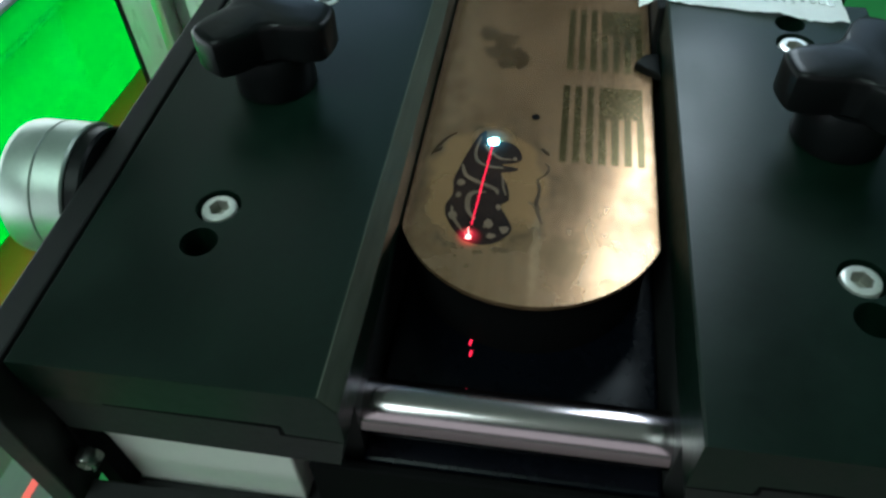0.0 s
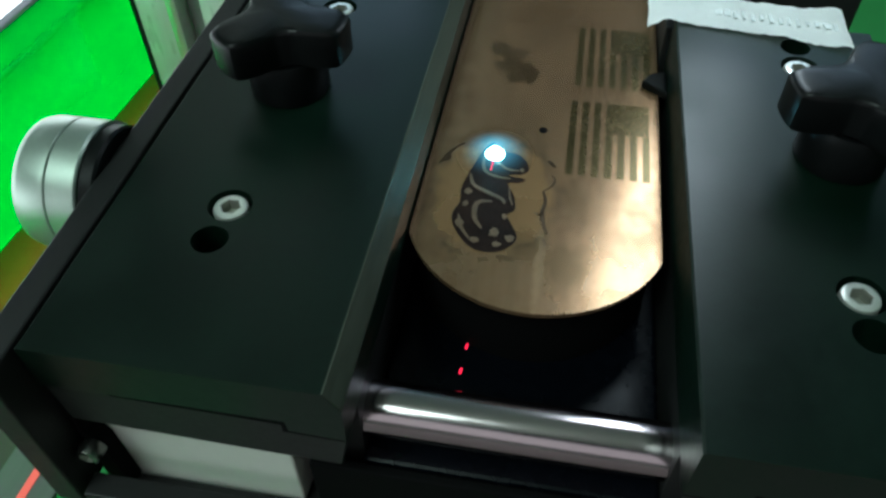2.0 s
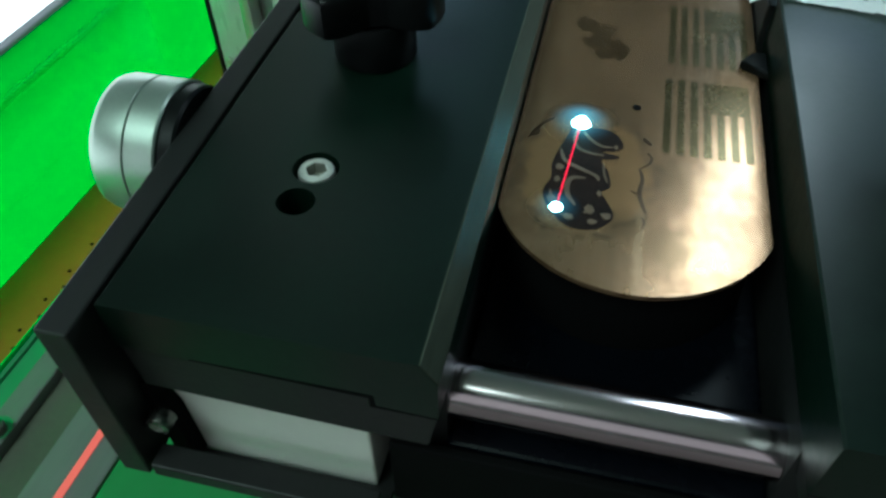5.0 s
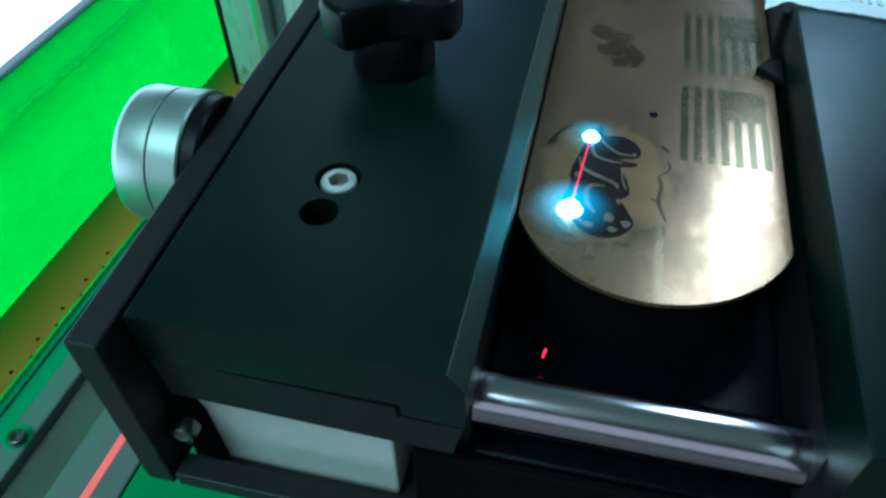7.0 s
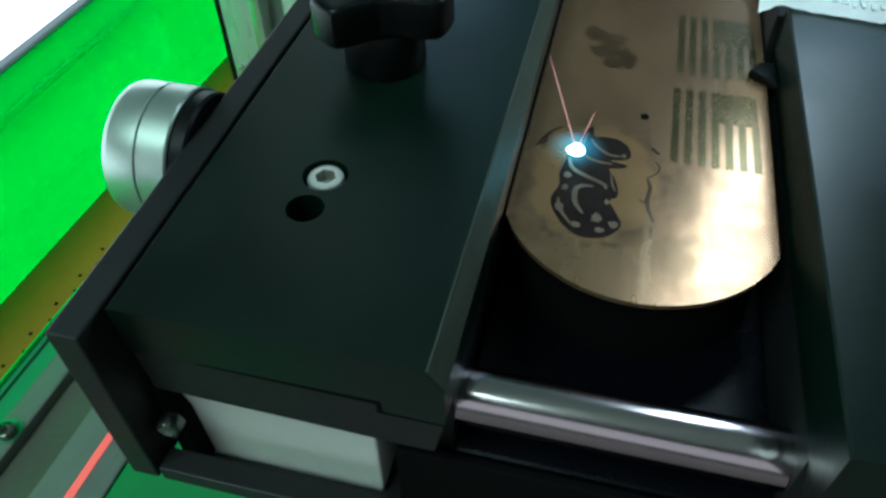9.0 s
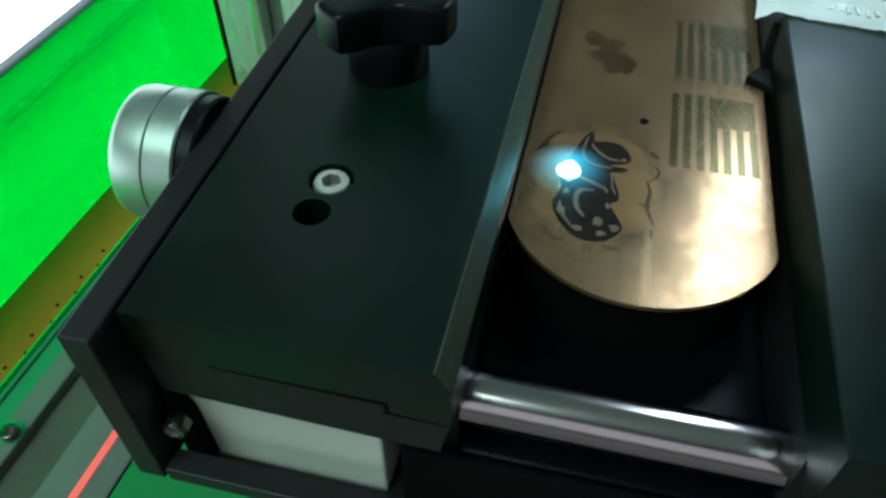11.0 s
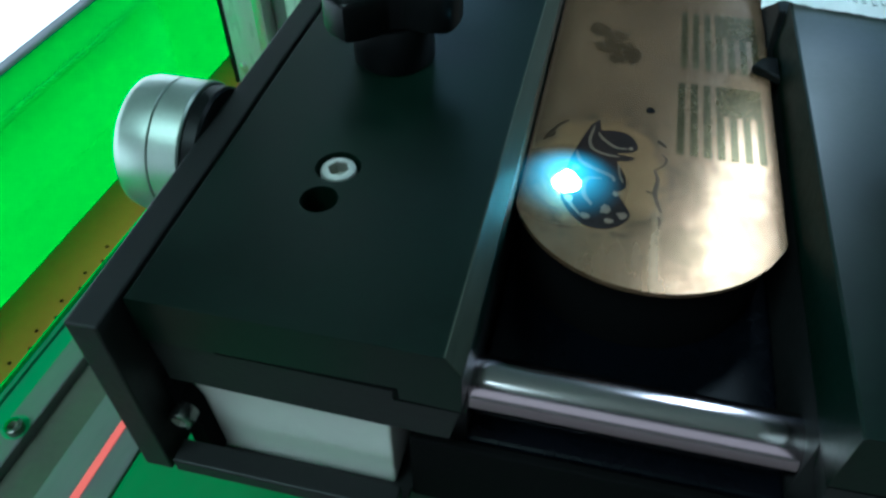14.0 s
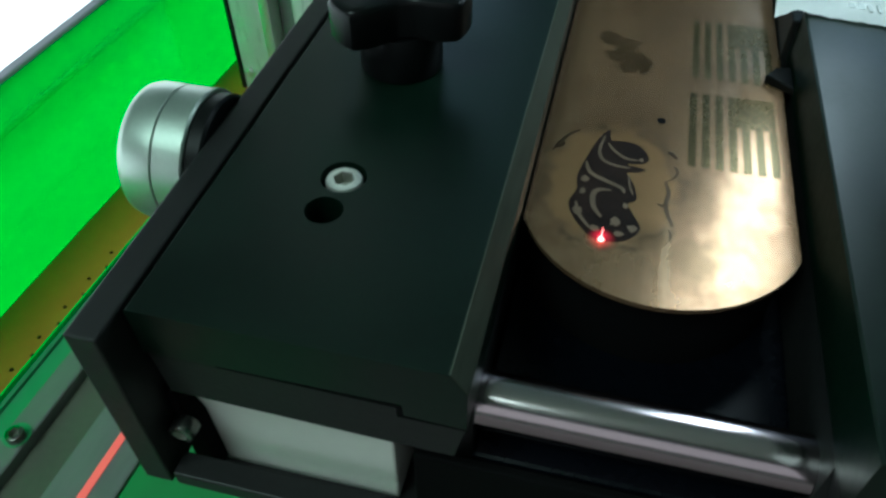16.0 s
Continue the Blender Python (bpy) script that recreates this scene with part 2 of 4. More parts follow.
def box(x0, x1, y0, y1, z0, z1, bevel=0.0, seg=2):
    bm = bmesh.new()
    bmesh.ops.create_cube(bm, size=1)
    bmesh.ops.scale(bm, vec=(x1 - x0, y1 - y0, z1 - z0), verts=bm.verts)
    bmesh.ops.translate(bm, vec=((x0 + x1) / 2, (y0 + y1) / 2, (z0 + z1) / 2), verts=bm.verts)
    if bevel:
        bmesh.ops.bevel(bm, geom=bm.edges[:], offset=bevel, segments=seg, affect="EDGES", profile=0.5)
    return bm


def prism(outline, z0, z1, bevel=0.0):
    """An upright prism over an outline of (x, y)."""
    bm = bmesh.new()
    low = [bm.verts.new((x, y, z0)) for x, y in outline]
    high = [bm.verts.new((x, y, z1)) for x, y in outline]
    n = len(outline)
    bm.faces.new(low[::-1])
    top = bm.faces.new(high)
    for i in range(n):
        bm.faces.new((low[i], low[(i + 1) % n], high[(i + 1) % n], high[i]))
    if bevel:
        bmesh.ops.bevel(bm, geom=list(top.edges), offset=bevel, segments=2, affect="EDGES", profile=0.5)
    return bm


def lathe(profile, seg=40):
    """A body turned round z from (radius, height) pairs."""
    bm = bmesh.new()
    rings = []
    for r, z in profile:
        rings.append([bm.verts.new((r * math.cos(2 * math.pi * i / seg), r * math.sin(2 * math.pi * i / seg), z)) for i in range(seg)])
    for a, b in zip(rings, rings[1:]):
        for i in range(seg):
            bm.faces.new((a[i], a[(i + 1) % seg], b[(i + 1) % seg], b[i]))
    bm.faces.new(rings[0][::-1])
    bm.faces.new(rings[-1])
    return bm


def drill(ob, cutters):
    """Cuts the given bmeshes out of the mesh of ob."""
    for bm in cutters:
        bmesh.ops.recalc_face_normals(bm, faces=bm.faces)
        me = bpy.data.meshes.new("cutter")
        bm.to_mesh(me)
        bm.free()
        cutter = new("cutter", me)
        mod = ob.modifiers.new("cut", "BOOLEAN")
        mod.operation, mod.object, mod.solver = "DIFFERENCE", cutter, "EXACT"
        made = bpy.data.meshes.new_from_object(ob.evaluated_get(bpy.context.evaluated_depsgraph_get()))
        ob.modifiers.clear()
        old = ob.data
        made.name = old.name
        ob.data = made
        bpy.data.meshes.remove(old)
        bpy.data.objects.remove(cutter)
        bpy.data.meshes.remove(me)


def moved(bm, m):
    bmesh.ops.transform(bm, matrix=m, verts=bm.verts)
    return bm


# ---- the unseen room that closes the place, coloured for reflections ----
def room():
    for name, dims in (("floor", (-2, 2, -2, 3.8, -0.82, -0.8)), ("ceiling", (-2, 2, -2, 3.8, 2.5, 2.52)),
                       ("wall_south", (-2, 2, -2.05, -2, -0.8, 2.5)), ("wall_north", (-2, 2, 3.8, 3.85, -0.8, 2.5)),
                       ("wall_west", (-2.05, -2, -2, 3.8, -0.8, 2.5)), ("wall_east", (2, 2.05, -2, 3.8, -0.8, 2.5))):
        tagged(part(name, box(*dims), PALE if name == "wall_south" else CEILING if name == "ceiling" else ROOM), "plain painted surface of the unseen room", name.split("_")[0], kind="structure")
    # Openings added out of view, to put bluish sheen on the jaws.
    drill(bpy.data.objects["wall_north"], [box(-1.8, -0.6, 3.7, 3.9, 0.70, 2.35), box(0.75, 1.85, 3.7, 3.9, 0.90, 2.42)])
    for name, x, half, low, high in (("window_1", -1.2, 0.6, 0.70, 2.35), ("window_3", 1.3, 0.55, 0.90, 2.42)):
        w = thing(name, pose(x, 3.82, 0), "added unseen window giving the jaws bluish sheen", "window", kind="structure")
        for dims in ((-half, half, low, low + 0.03), (-half, half, high - 0.03, high), (-half, 0.03 - half, low + 0.03, high - 0.03), (half - 0.03, half, low + 0.03, high - 0.03), (-0.015, 0.015, low + 0.03, high - 0.03)):
            part("window_frame", box(dims[0], dims[1], -0.015, 0.025, dims[2], dims[3], 0.003), PAPER, w)
    # Opening, frame and sheet added out of view behind the front lamp.
    drill(bpy.data.objects["wall_south"], [box(-1.5, 1.5, -2.1, -1.9, 0.0, 1.7)])
    w = thing("added_window_2", pose(0, -2.02, 0), "added unseen frame round the front fill lamp", "window", kind="structure")
    for dims in ((-1.5, 1.5, -0.025, 0.015, 0.0, 0.03), (-1.5, 1.5, -0.025, 0.015, 1.67, 1.70), (-1.5, -1.47, -0.025, 0.015, 0.03, 1.67), (1.47, 1.5, -0.025, 0.015, 0.03, 1.67)):
        part("window_frame", box(*dims, 0.003), PAPER, w)
    part("backing_sheet", box(-1.5, 1.5, -0.024, -0.018, 0.03, 1.67), PALE, w, "pale sheet closing the opening behind the lamp")
    tagged(part("backdrop", box(-0.72, -0.70, -0.6, 1.6, -0.78, 0.30), OUTSIDE), "bright white daylight beyond the machine", "backdrop", kind="structure")
    tagged(part("bench", box(-0.165, 1.2, -1.3, 0.95, -0.1, -0.062, 0.004), BENCH), "pale bench top, reaching forward for the rod reflection", "bench", kind="structure")


room()

# ---- the machine's green enclosure, turned a little against the vice ----
FLOOR = -0.03
BAY = Matrix.Translation((0, 0.19, 0)) @ pose(0, 0, 0, 0, 0, -3.3) @ Matrix.Translation((0, -0.19, 0))


def enclosure():
    tray = thing("enclosure", BAY, "green translucent machine enclosure with low side walls", "machine enclosure", kind="structure")
    part("tray_floor", box(-0.076, 0.42, 0.04, 0.62, FLOOR - 0.03, FLOOR, 0.001), FLOOR_GREEN, tray)
    # Reflector added out of view for the rod and jaw fronts.
    part("added_pad", box(-0.014, 0.42, -0.10, 0.126, FLOOR + 0.0002, FLOOR + 0.003, 0.0008), BENCH, tray, "unseen pale pad added for the rod reflection")
    # side wall with a rounded bend into its ledge
    outline = [(-0.1735, FLOOR - 0.03), (-0.1715, FLOOR - 0.03), (-0.1715, 0.033)]
    outline += [(-0.1745 + 0.003 * math.cos(a), 0.034 + 0.003 * math.sin(a)) for a in np.linspace(0, math.pi / 2, 6)]
    outline += [(-0.194, 0.037), (-0.194, 0.035), (-0.1735, 0.0345)]
    wall = prism([(x, z) for x, z in outline], 0, 0.9)
    part("side_wall", moved(wall, Matrix(((1, 0, 0, 0), (0, 0, 1, -0.05), (0, 1, 0, 0), (0, 0, 0, 1)))), GREEN, tray, smooth=True)
    part("edge_lip", box(-0.1998, -0.1941, -0.05, 0.85, 0.030, 0.039, 0.001), LIP, tray, "grey rubber edge lip")
    part("back_wall", box(-0.17, 0.42, 0.62, 0.63, FLOOR, 0.06, 0.001), SAGE, tray)
    # Added out of view: keeps light off the far left of the plate.
    part("reflection_blocker", box(0.0, 0.118, 0.66, 0.74, FLOOR, 0.44, 0.004), BODY, tray, "unseen dark block added to darken the plate reflection")
    part("right_wall", box(0.42, 0.43, -0.05, 0.63, FLOOR, 0.06, 0.001), SAGE, tray)
    part("under_tray", box(-0.1713, -0.0765, -0.05, 0.62, FLOOR - 0.03, FLOOR - 0.0125), BODY, tray)
    strip = part("ledge_strip", box(-0.1714, -0.1425, -0.05, 0.62, FLOOR - 0.012, FLOOR, 0.0005), ORANGE, tray, "orange-brown ledge strip with a row of holes")
    for i in range(9):
        y = 0.178 + 0.0085 * i
        part("hole", prism([(-0.1482 + (0.0034 if i % 2 else 0) + 0.0009 * math.cos(a), y + 0.0009 * math.sin(a)) for a in np.linspace(0, 2 * math.pi, 10)[:-1]], FLOOR, FLOOR + 0.0002), NEAR_BLACK, strip)
    part("acrylic_edge", box(-0.1424, -0.1414, -0.05, 0.62, FLOOR - 0.012, FLOOR + 0.003, 0.0005), GREEN_EDGE, tray, "bright green acrylic edge")
    part("acrylic_pane", box(-0.1413, -0.1390, -0.05, 0.62, FLOOR - 0.012, FLOOR + 0.001, 0.0004), TEAL, tray)


def rail():
    r = thing("slide_rail", BAY, "grey aluminium slide rail with a channel and a socket bolt", "rail")
    part("sloping_face", prism([(-0.1388, 0), (-0.131, 0), (-0.131, 1), (-0.1388, 1)], 0, 1), TEAL, r).data.transform(
        Matrix(((1, 0, 0, 0), (0, 0.67, 0, -0.05), (0, 0, 0.012, FLOOR - 0.0125), (0, 0, 0, 1))))
    part("bolt_flange", box(-0.1308, -0.1205, -0.05, 0.62, FLOOR - 0.012, FLOOR + 0.001, 0.0008), RAIL, r)
    part("channel", box(-0.1203, -0.1025, -0.05, 0.62, FLOOR - 0.012, FLOOR - 0.004, 0.0004), RAIL_DARK, r)
    part("inner_flange", box(-0.1023, -0.0768, -0.05, 0.62, FLOOR - 0.012, FLOOR, 0.0008), RAIL, r)
    # Emissive strip drawn where the red laser line falls on the rail.
    part("laser_stripe", box(-0.0895, -0.0865, -0.05, 0.62, FLOOR + 0.0001, FLOOR + 0.0004), RED, r, "glowing red strip in place of a laser line")
    washer = part("washer", lathe([(0.0052, 0), (0.0052, 0.0006), (0.0030, 0.0006), (0.0029, 0.0001)], 24), TEAL, r, smooth=True)
    washer.matrix_basis = pose(-0.1252, 0.1535, FLOOR + 0.0011)
    b = socket_screw(0.0034, 0.004, r)
    b.data.materials[0] = DARK_STEEL
    tagged(b, "dark steel socket bolt")
    b.matrix_basis = pose(-0.1242, 0.1525, FLOOR + 0.0012)


def hexagon(r, a):
    return r * math.cos(math.pi / 6) / math.cos((a % (math.pi / 3)) - math.pi / 6)


def socket_screw(r, h, parent=None, turn=0.2):
    """A socket head: rounded rim, hexagon recess with a floor."""
    bm = bmesh.new()
    seg = 36
    rows = [(r, 0, 0), (r, h * 0.82, 0), (r * 0.93, h * 0.97, 0), (r * 0.86, h, 0), (r * 0.60, h, 1), (r * 0.56, h * 0.94, 1), (r * 0.55, h * 0.35, 1)]
    rings = []
    for rad, z, hexed in rows:
        ring = []
        for i in range(seg):
            a = 2 * math.pi * i / seg
            q = hexagon(rad, a) if hexed else rad
            ring.append(bm.verts.new((q * math.cos(a + turn), q * math.sin(a + turn), z)))
        rings.append(ring)
    for a, b in zip(rings, rings[1:]):
        for i in range(seg):
            bm.faces.new((a[i], a[(i + 1) % seg], b[(i + 1) % seg], b[i]))
    floor = bm.faces.new(rings[-1])
    bm.faces.new(rings[0][::-1])
    for f in bm.faces:
        f.material_index = 1 if f is floor or f.calc_center_median().xy.length < r * 0.575 else 0
    ob = part("socket_screw", bm, STEEL, parent, "bright zinc-plated socket screw", smooth=True)
    ob.data.materials.append(SOCKET_SHADE)
    return ob


def post():
    p = thing("corner_post", BAY @ pose(-0.136, 0.385, FLOOR), "satin aluminium upright post with a recessed channel", "post")
    part("edge_strip", box(-0.0175, -0.0155, -0.001, 0.030, 0, 0.50, 0.0004), BODY, p, "dark edge strip")
    part("left_flange", box(-0.0153, 0.0035, 0.0, 0.030, 0, 0.50, 0.001), POST, p, smooth=True)
    # Brighter strip stands in for the white highlight on the post.
    part("highlight_rib", box(0.0036, 0.0100, -0.002, 0.030, 0, 0.50, 0.0015), STEEL, p, "bright rib added for the highlight on the post", smooth=True)
    part("channel", box(0.0102, 0.022, 0.008, 0.030, 0, 0.50, 0.001), RAIL, p)
    part("right_flange", box(0.0222, 0.062, 0.0, 0.030, 0, 0.50, 0.002), POST, p, smooth=True)
    part("foot_screw", lathe([(0.0022, 0), (0.0022, 0.0014), (0.0012, 0.002)], 16), STEEL, p, m=pose(-0.0105, -0.0005, 0.012, 90, 0, 0), smooth=True)


enclosure()
rail()
post()

# ---- the vice ----
TOP, FRONT = 0.090, 0.145
SLOT_L, SLOT_R = 0.0460, 0.1250


def bore(x, y, r, z0, z1):
    return moved(lathe([(r, z0), (r, z1)], 32), Matrix.Translation((x, y, 0)))


def star_knob(x, y, turn):
    """A three-lobed clamping knob on a round stem."""
    k = thing("star_knob", pose(x, y, TOP, 0, 0, turn), "black plastic three-lobed clamping knob on a thick stem", "knob", "clamping knobs")
    bm = bmesh.new()
    seg = 100
    rows = []
    for z, inset in ((0.0140, 0.0020), (0.0143, 0.0008), (0.0152, 0.0), (0.0248, 0.0), (0.0258, 0.0003), (0.0265, 0.0011), (0.0268, 0.0030), (0.0272, 0.0080)):
        ring = []
        for i in range(seg):
            a = 2 * math.pi * i / seg
            c = 0.5 + 0.5 * math.cos(3 * a)
            rad = 0.0110 + 0.0107 * min(1, 1.22 * c ** 1.45) - inset
            ring.append(bm.verts.new((rad * math.cos(a), rad * math.sin(a), z)))
        rows.append(ring)
    for a, b in zip(rows, rows[1:]):
        for i in range(seg):
            bm.faces.new((a[i], a[(i + 1) % seg], b[(i + 1) % seg], b[i]))
    bm.faces.new(rows[0][::-1])
    bm.faces.new(rows[-1])
    part("lobed_head", bm, PLASTIC, k, smooth=True)
    part("stem", lathe([(0.0124, 0.0002), (0.0128, 0.0008), (0.0126, 0.0120), (0.0120, 0.0141)], 40), PLASTIC, k, smooth=True)
    return k


def jaw(name, x0, x1, y1, chamfer_side, holes, screws, label):
    """A black jaw: drilled top plate on a body, joined at a stepped seam."""
    j = thing(name, Matrix.Identity(4), label, "vice jaw", "vice jaws")
    inner = x1 if chamfer_side > 0 else x0
    step = inner - chamfer_side * 0.015
    # top plate, with a bevel along the slot edge
    if chamfer_side > 0:
        sec = [(x0, 0.0745), (step, 0.0745), (step, 0.0700), (x1, 0.0700), (x1, TOP - 0.0062), (x1 - 0.0040, TOP), (x0 + 0.0005, TOP), (x0, TOP - 0.0005)]
    else:
        c = 0.0006
        sec = [(x0, 0.0700), (step, 0.0700), (step, 0.0745), (x1, 0.0745), (x1, TOP - 0.0005), (x1 - 0.0005, TOP), (x0 + c, TOP), (x0, TOP - c)]
    swing = Matrix(((1, 0, 0, 0), (0, 0, 1, 0), (0, 1, 0, 0), (0, 0, 0, 1)))
    plate = part("top_plate", moved(prism(sec, FRONT, y1), swing), BLACK, j)
    drill(plate, [bore(x, y, 0.0062, TOP - 0.0065, TOP + 0.01) for x, y in screws] + [bore(x, y, r, TOP - 0.013, TOP + 0.01) for x, y, r in holes])
    if chamfer_side > 0:
        edge = [(x1 + 0.0002, TOP - 0.0064), (x1 + 0.0002, TOP - 0.0059), (x1 - 0.0037, TOP + 0.0001), (x1 - 0.0041, TOP + 0.0001)]
        part("slot_edge", moved(prism(edge, FRONT + 0.0002, y1), swing), EDGE, j, "bevel along the slot, paler to catch the spark")
    g = 0.0016
    if chamfer_side > 0:
        low = [(x0 + 0.002, 0.0575), (step + 0.002, 0.0560), (x1 - 0.003, 0.0560), (x1 - 0.0006, 0.0700 - g), (step - g, 0.0700 - g), (step - g, 0.0745 - g), (x0 + 0.0005, 0.0745 - 0.0001)]
    else:
        low = [(x1 - 0.002, 0.0575), (x1 - 0.0005, 0.0745 - 0.0003), (step + g, 0.0745 - g), (step + g, 0.0700 - g), (x0 + 0.0006, 0.0700 - g), (x0 + 0.003, 0.0560), (step - 0.002, 0.0560)]
    part("jaw_body", moved(prism(low, FRONT + 0.0008, y1), swing), BODY, j)
    seam = [(step, 0.0748), (step - chamfer_side * 0.045, 0.0746), (step - chamfer_side * 0.045, 0.0744), (step - chamfer_side * 0.001, 0.0735),
            (step - chamfer_side * 0.001, 0.0702), (inner, 0.0699), (inner, 0.0701), (step + chamfer_side * 0.0004, 0.0707)]
    # Dark strip laid along the seam in place of the gap's shade.
    part("seam_joint", moved(prism(seam, FRONT - 0.0001, FRONT + 0.004), swing), NEAR_BLACK, j, "dark strip over the stepped seam")
    wall = (x1 - 0.012, x1 - 0.0008) if chamfer_side > 0 else (x0 + 0.0008, x0 + 0.012)
    part("slot_wall", box(wall[0], wall[1], FRONT + 0.012, y1, 0.020, 0.0693), BODY, j)
    for x, y in screws:
        s = socket_screw(0.0050, 0.0055, j, turn=0.35 * x * 20)
        s.matrix_basis = pose(x, y, TOP - 0.0060)
    return j


left_jaw = jaw("left_jaw", -0.0328, SLOT_L, 0.420, 1, [(-0.0005, 0.1862, 0.0050), (0.003, 0.320, 0.0050)], [(0.0002, 0.1995), (0.0025, 0.3070)],
               "black anodised vice jaw block with bright socket screws")
right_jaw = jaw("right_jaw", SLOT_R, 0.1925, 0.3195, -1, [(0.1665, 0.1825, 0.0052), (0.165, 0.3065, 0.0050)], [(0.1660, 0.1950), (0.1650, 0.2945)],
                "black anodised vice jaw block with taped far end")
star_knob(0.0000, 0.2560, 233)
star_knob(0.1692, 0.2485, 190)


def frame_body():
    """The open steel frame that carries the jaws."""
    f = thing("vice_frame", Matrix.Identity(4), "black steel vice frame with open front and thick arms", "vice frame")
    part("left_arm", box(-0.0425, -0.0343, 0.136, 0.420, 0.0255, 0.0895, 0.0006), BODY, f)
    part("right_arm", box(0.1932, 0.2022, 0.136, 0.292, 0.0255, 0.0880, 0.0006), BODY, f)
    part("bottom_bar", box(0.1410, 0.1930, 0.136, 0.1432, 0.0255, 0.0312, 0.0006), BODY, f)
    part("bottom_bar", box(-0.0330, 0.0305, 0.136, 0.1432, 0.0255, 0.0312, 0.0006), BODY, f)
    part("under_shelf", box(-0.0330, 0.1930, 0.1510, 0.20, 0.0060, 0.0122), BODY, f)
    part("web", box(-0.0329, 0.0305, 0.1433, 0.1509, 0.0123, 0.0155), BODY, f)
    # Boss coloured near black for the shade inside the opening.
    part("corner_boss", moved(prism([(-0.0331, 0.0157), (-0.0274, 0.0157), (-0.0285, 0.0410), (-0.0300, 0.0455), (-0.0312, 0.0475), (-0.0316, 0.0565), (-0.0331, 0.0565)], 0.1462, 0.152),
                              Matrix(((1, 0, 0, 0), (0, 0, 1, 0), (0, 1, 0, 0), (0, 0, 0, 1)))), NEAR_BLACK, f)
    s = socket_screw(0.0037, 0.0045, f)
    s.data.materials[0] = DARK_STEEL
    tagged(s, "blackened steel socket bolt")
    s.matrix_basis = pose(-0.0305, 0.1461, 0.0425, 90, 0, 0)
    part("slot_bed", box(0.0455, 0.1255, 0.1535, 0.420, 0.0250, 0.0440, 0.0012), GLOSS, f, "glossy black bed between the jaws")
    part("front_apron", box(0.0310, 0.1405, 0.1500, 0.1530, 0.0125, 0.0440, 0.0008), NEAR_BLACK, f)
    # Block added under the plate to hide sunk sparks and stop their light.
    part("added_rest", prism([(0.1212, 0.419)] + [(0.0845 + 0.0375 * math.cos(a), 0.2305 + 0.0375 * math.sin(a)) for a in np.linspace(-0.21, -math.pi + 0.05, 40)] + [(0.0470, 0.419)], 0.0441, 0.0698), NEAR_BLACK, f)
    part("rear_block", box(0.1228, 0.1345, 0.3205, 0.420, 0.0442, 0.0850, 0.0006), BODY, f)
    part("pedestal", box(0.02, 0.15, 0.2005, 0.33, FLOOR, 0.0249), BODY, f)
    part("guide_rod", moved(lathe([(0.0074, 0), (0.0078, 0.0004), (0.0078, 0.0836), (0.0074, 0.084)], 64), pose(0.0435, 0.1655, 0.0520, 0, 90, 0)), CHROME, f, "polished steel guide rod", smooth=True)
    return f


frame_body()
block = tagged(part("white_block", box(-0.0328, 0.0254, 0.1522, 0.19, 0.0123, 0.0558, 0.0008), WHITE), "white plastic block under the jaw", "block")
part("worn_corner", box(0.0236, 0.0258, 0.1518, 0.1524, 0.0490, 0.0545, 0.0002), PAPER, block)


def drum():
    d = thing("hand_wheel", pose(-0.0426, 0.2160, 0.0742, 0, -90, 0), "satin aluminium adjusting drum with a black collar", "hand wheel")
    part("collar", lathe([(0.0192, 0), (0.0200, 0.0008), (0.0200, 0.0046), (0.0196, 0.0051)], 56), PLASTIC, d, "black collar", smooth=True)
    part("inner_drum", lathe([(0.0204, 0.0052), (0.0210, 0.0057), (0.0210, 0.0143), (0.0207, 0.0146)], 72), SATIN, d, smooth=True)
    part("outer_drum", lathe([(0.0206, 0.0149), (0.0210, 0.0152), (0.0210, 0.0232), (0.0204, 0.0252), (0.0188, 0.0264), (0.0140, 0.0268)], 72), SATIN, d, smooth=True)


drum()

# ---- the brass plate and its engravings ----
PZ = 0.0715


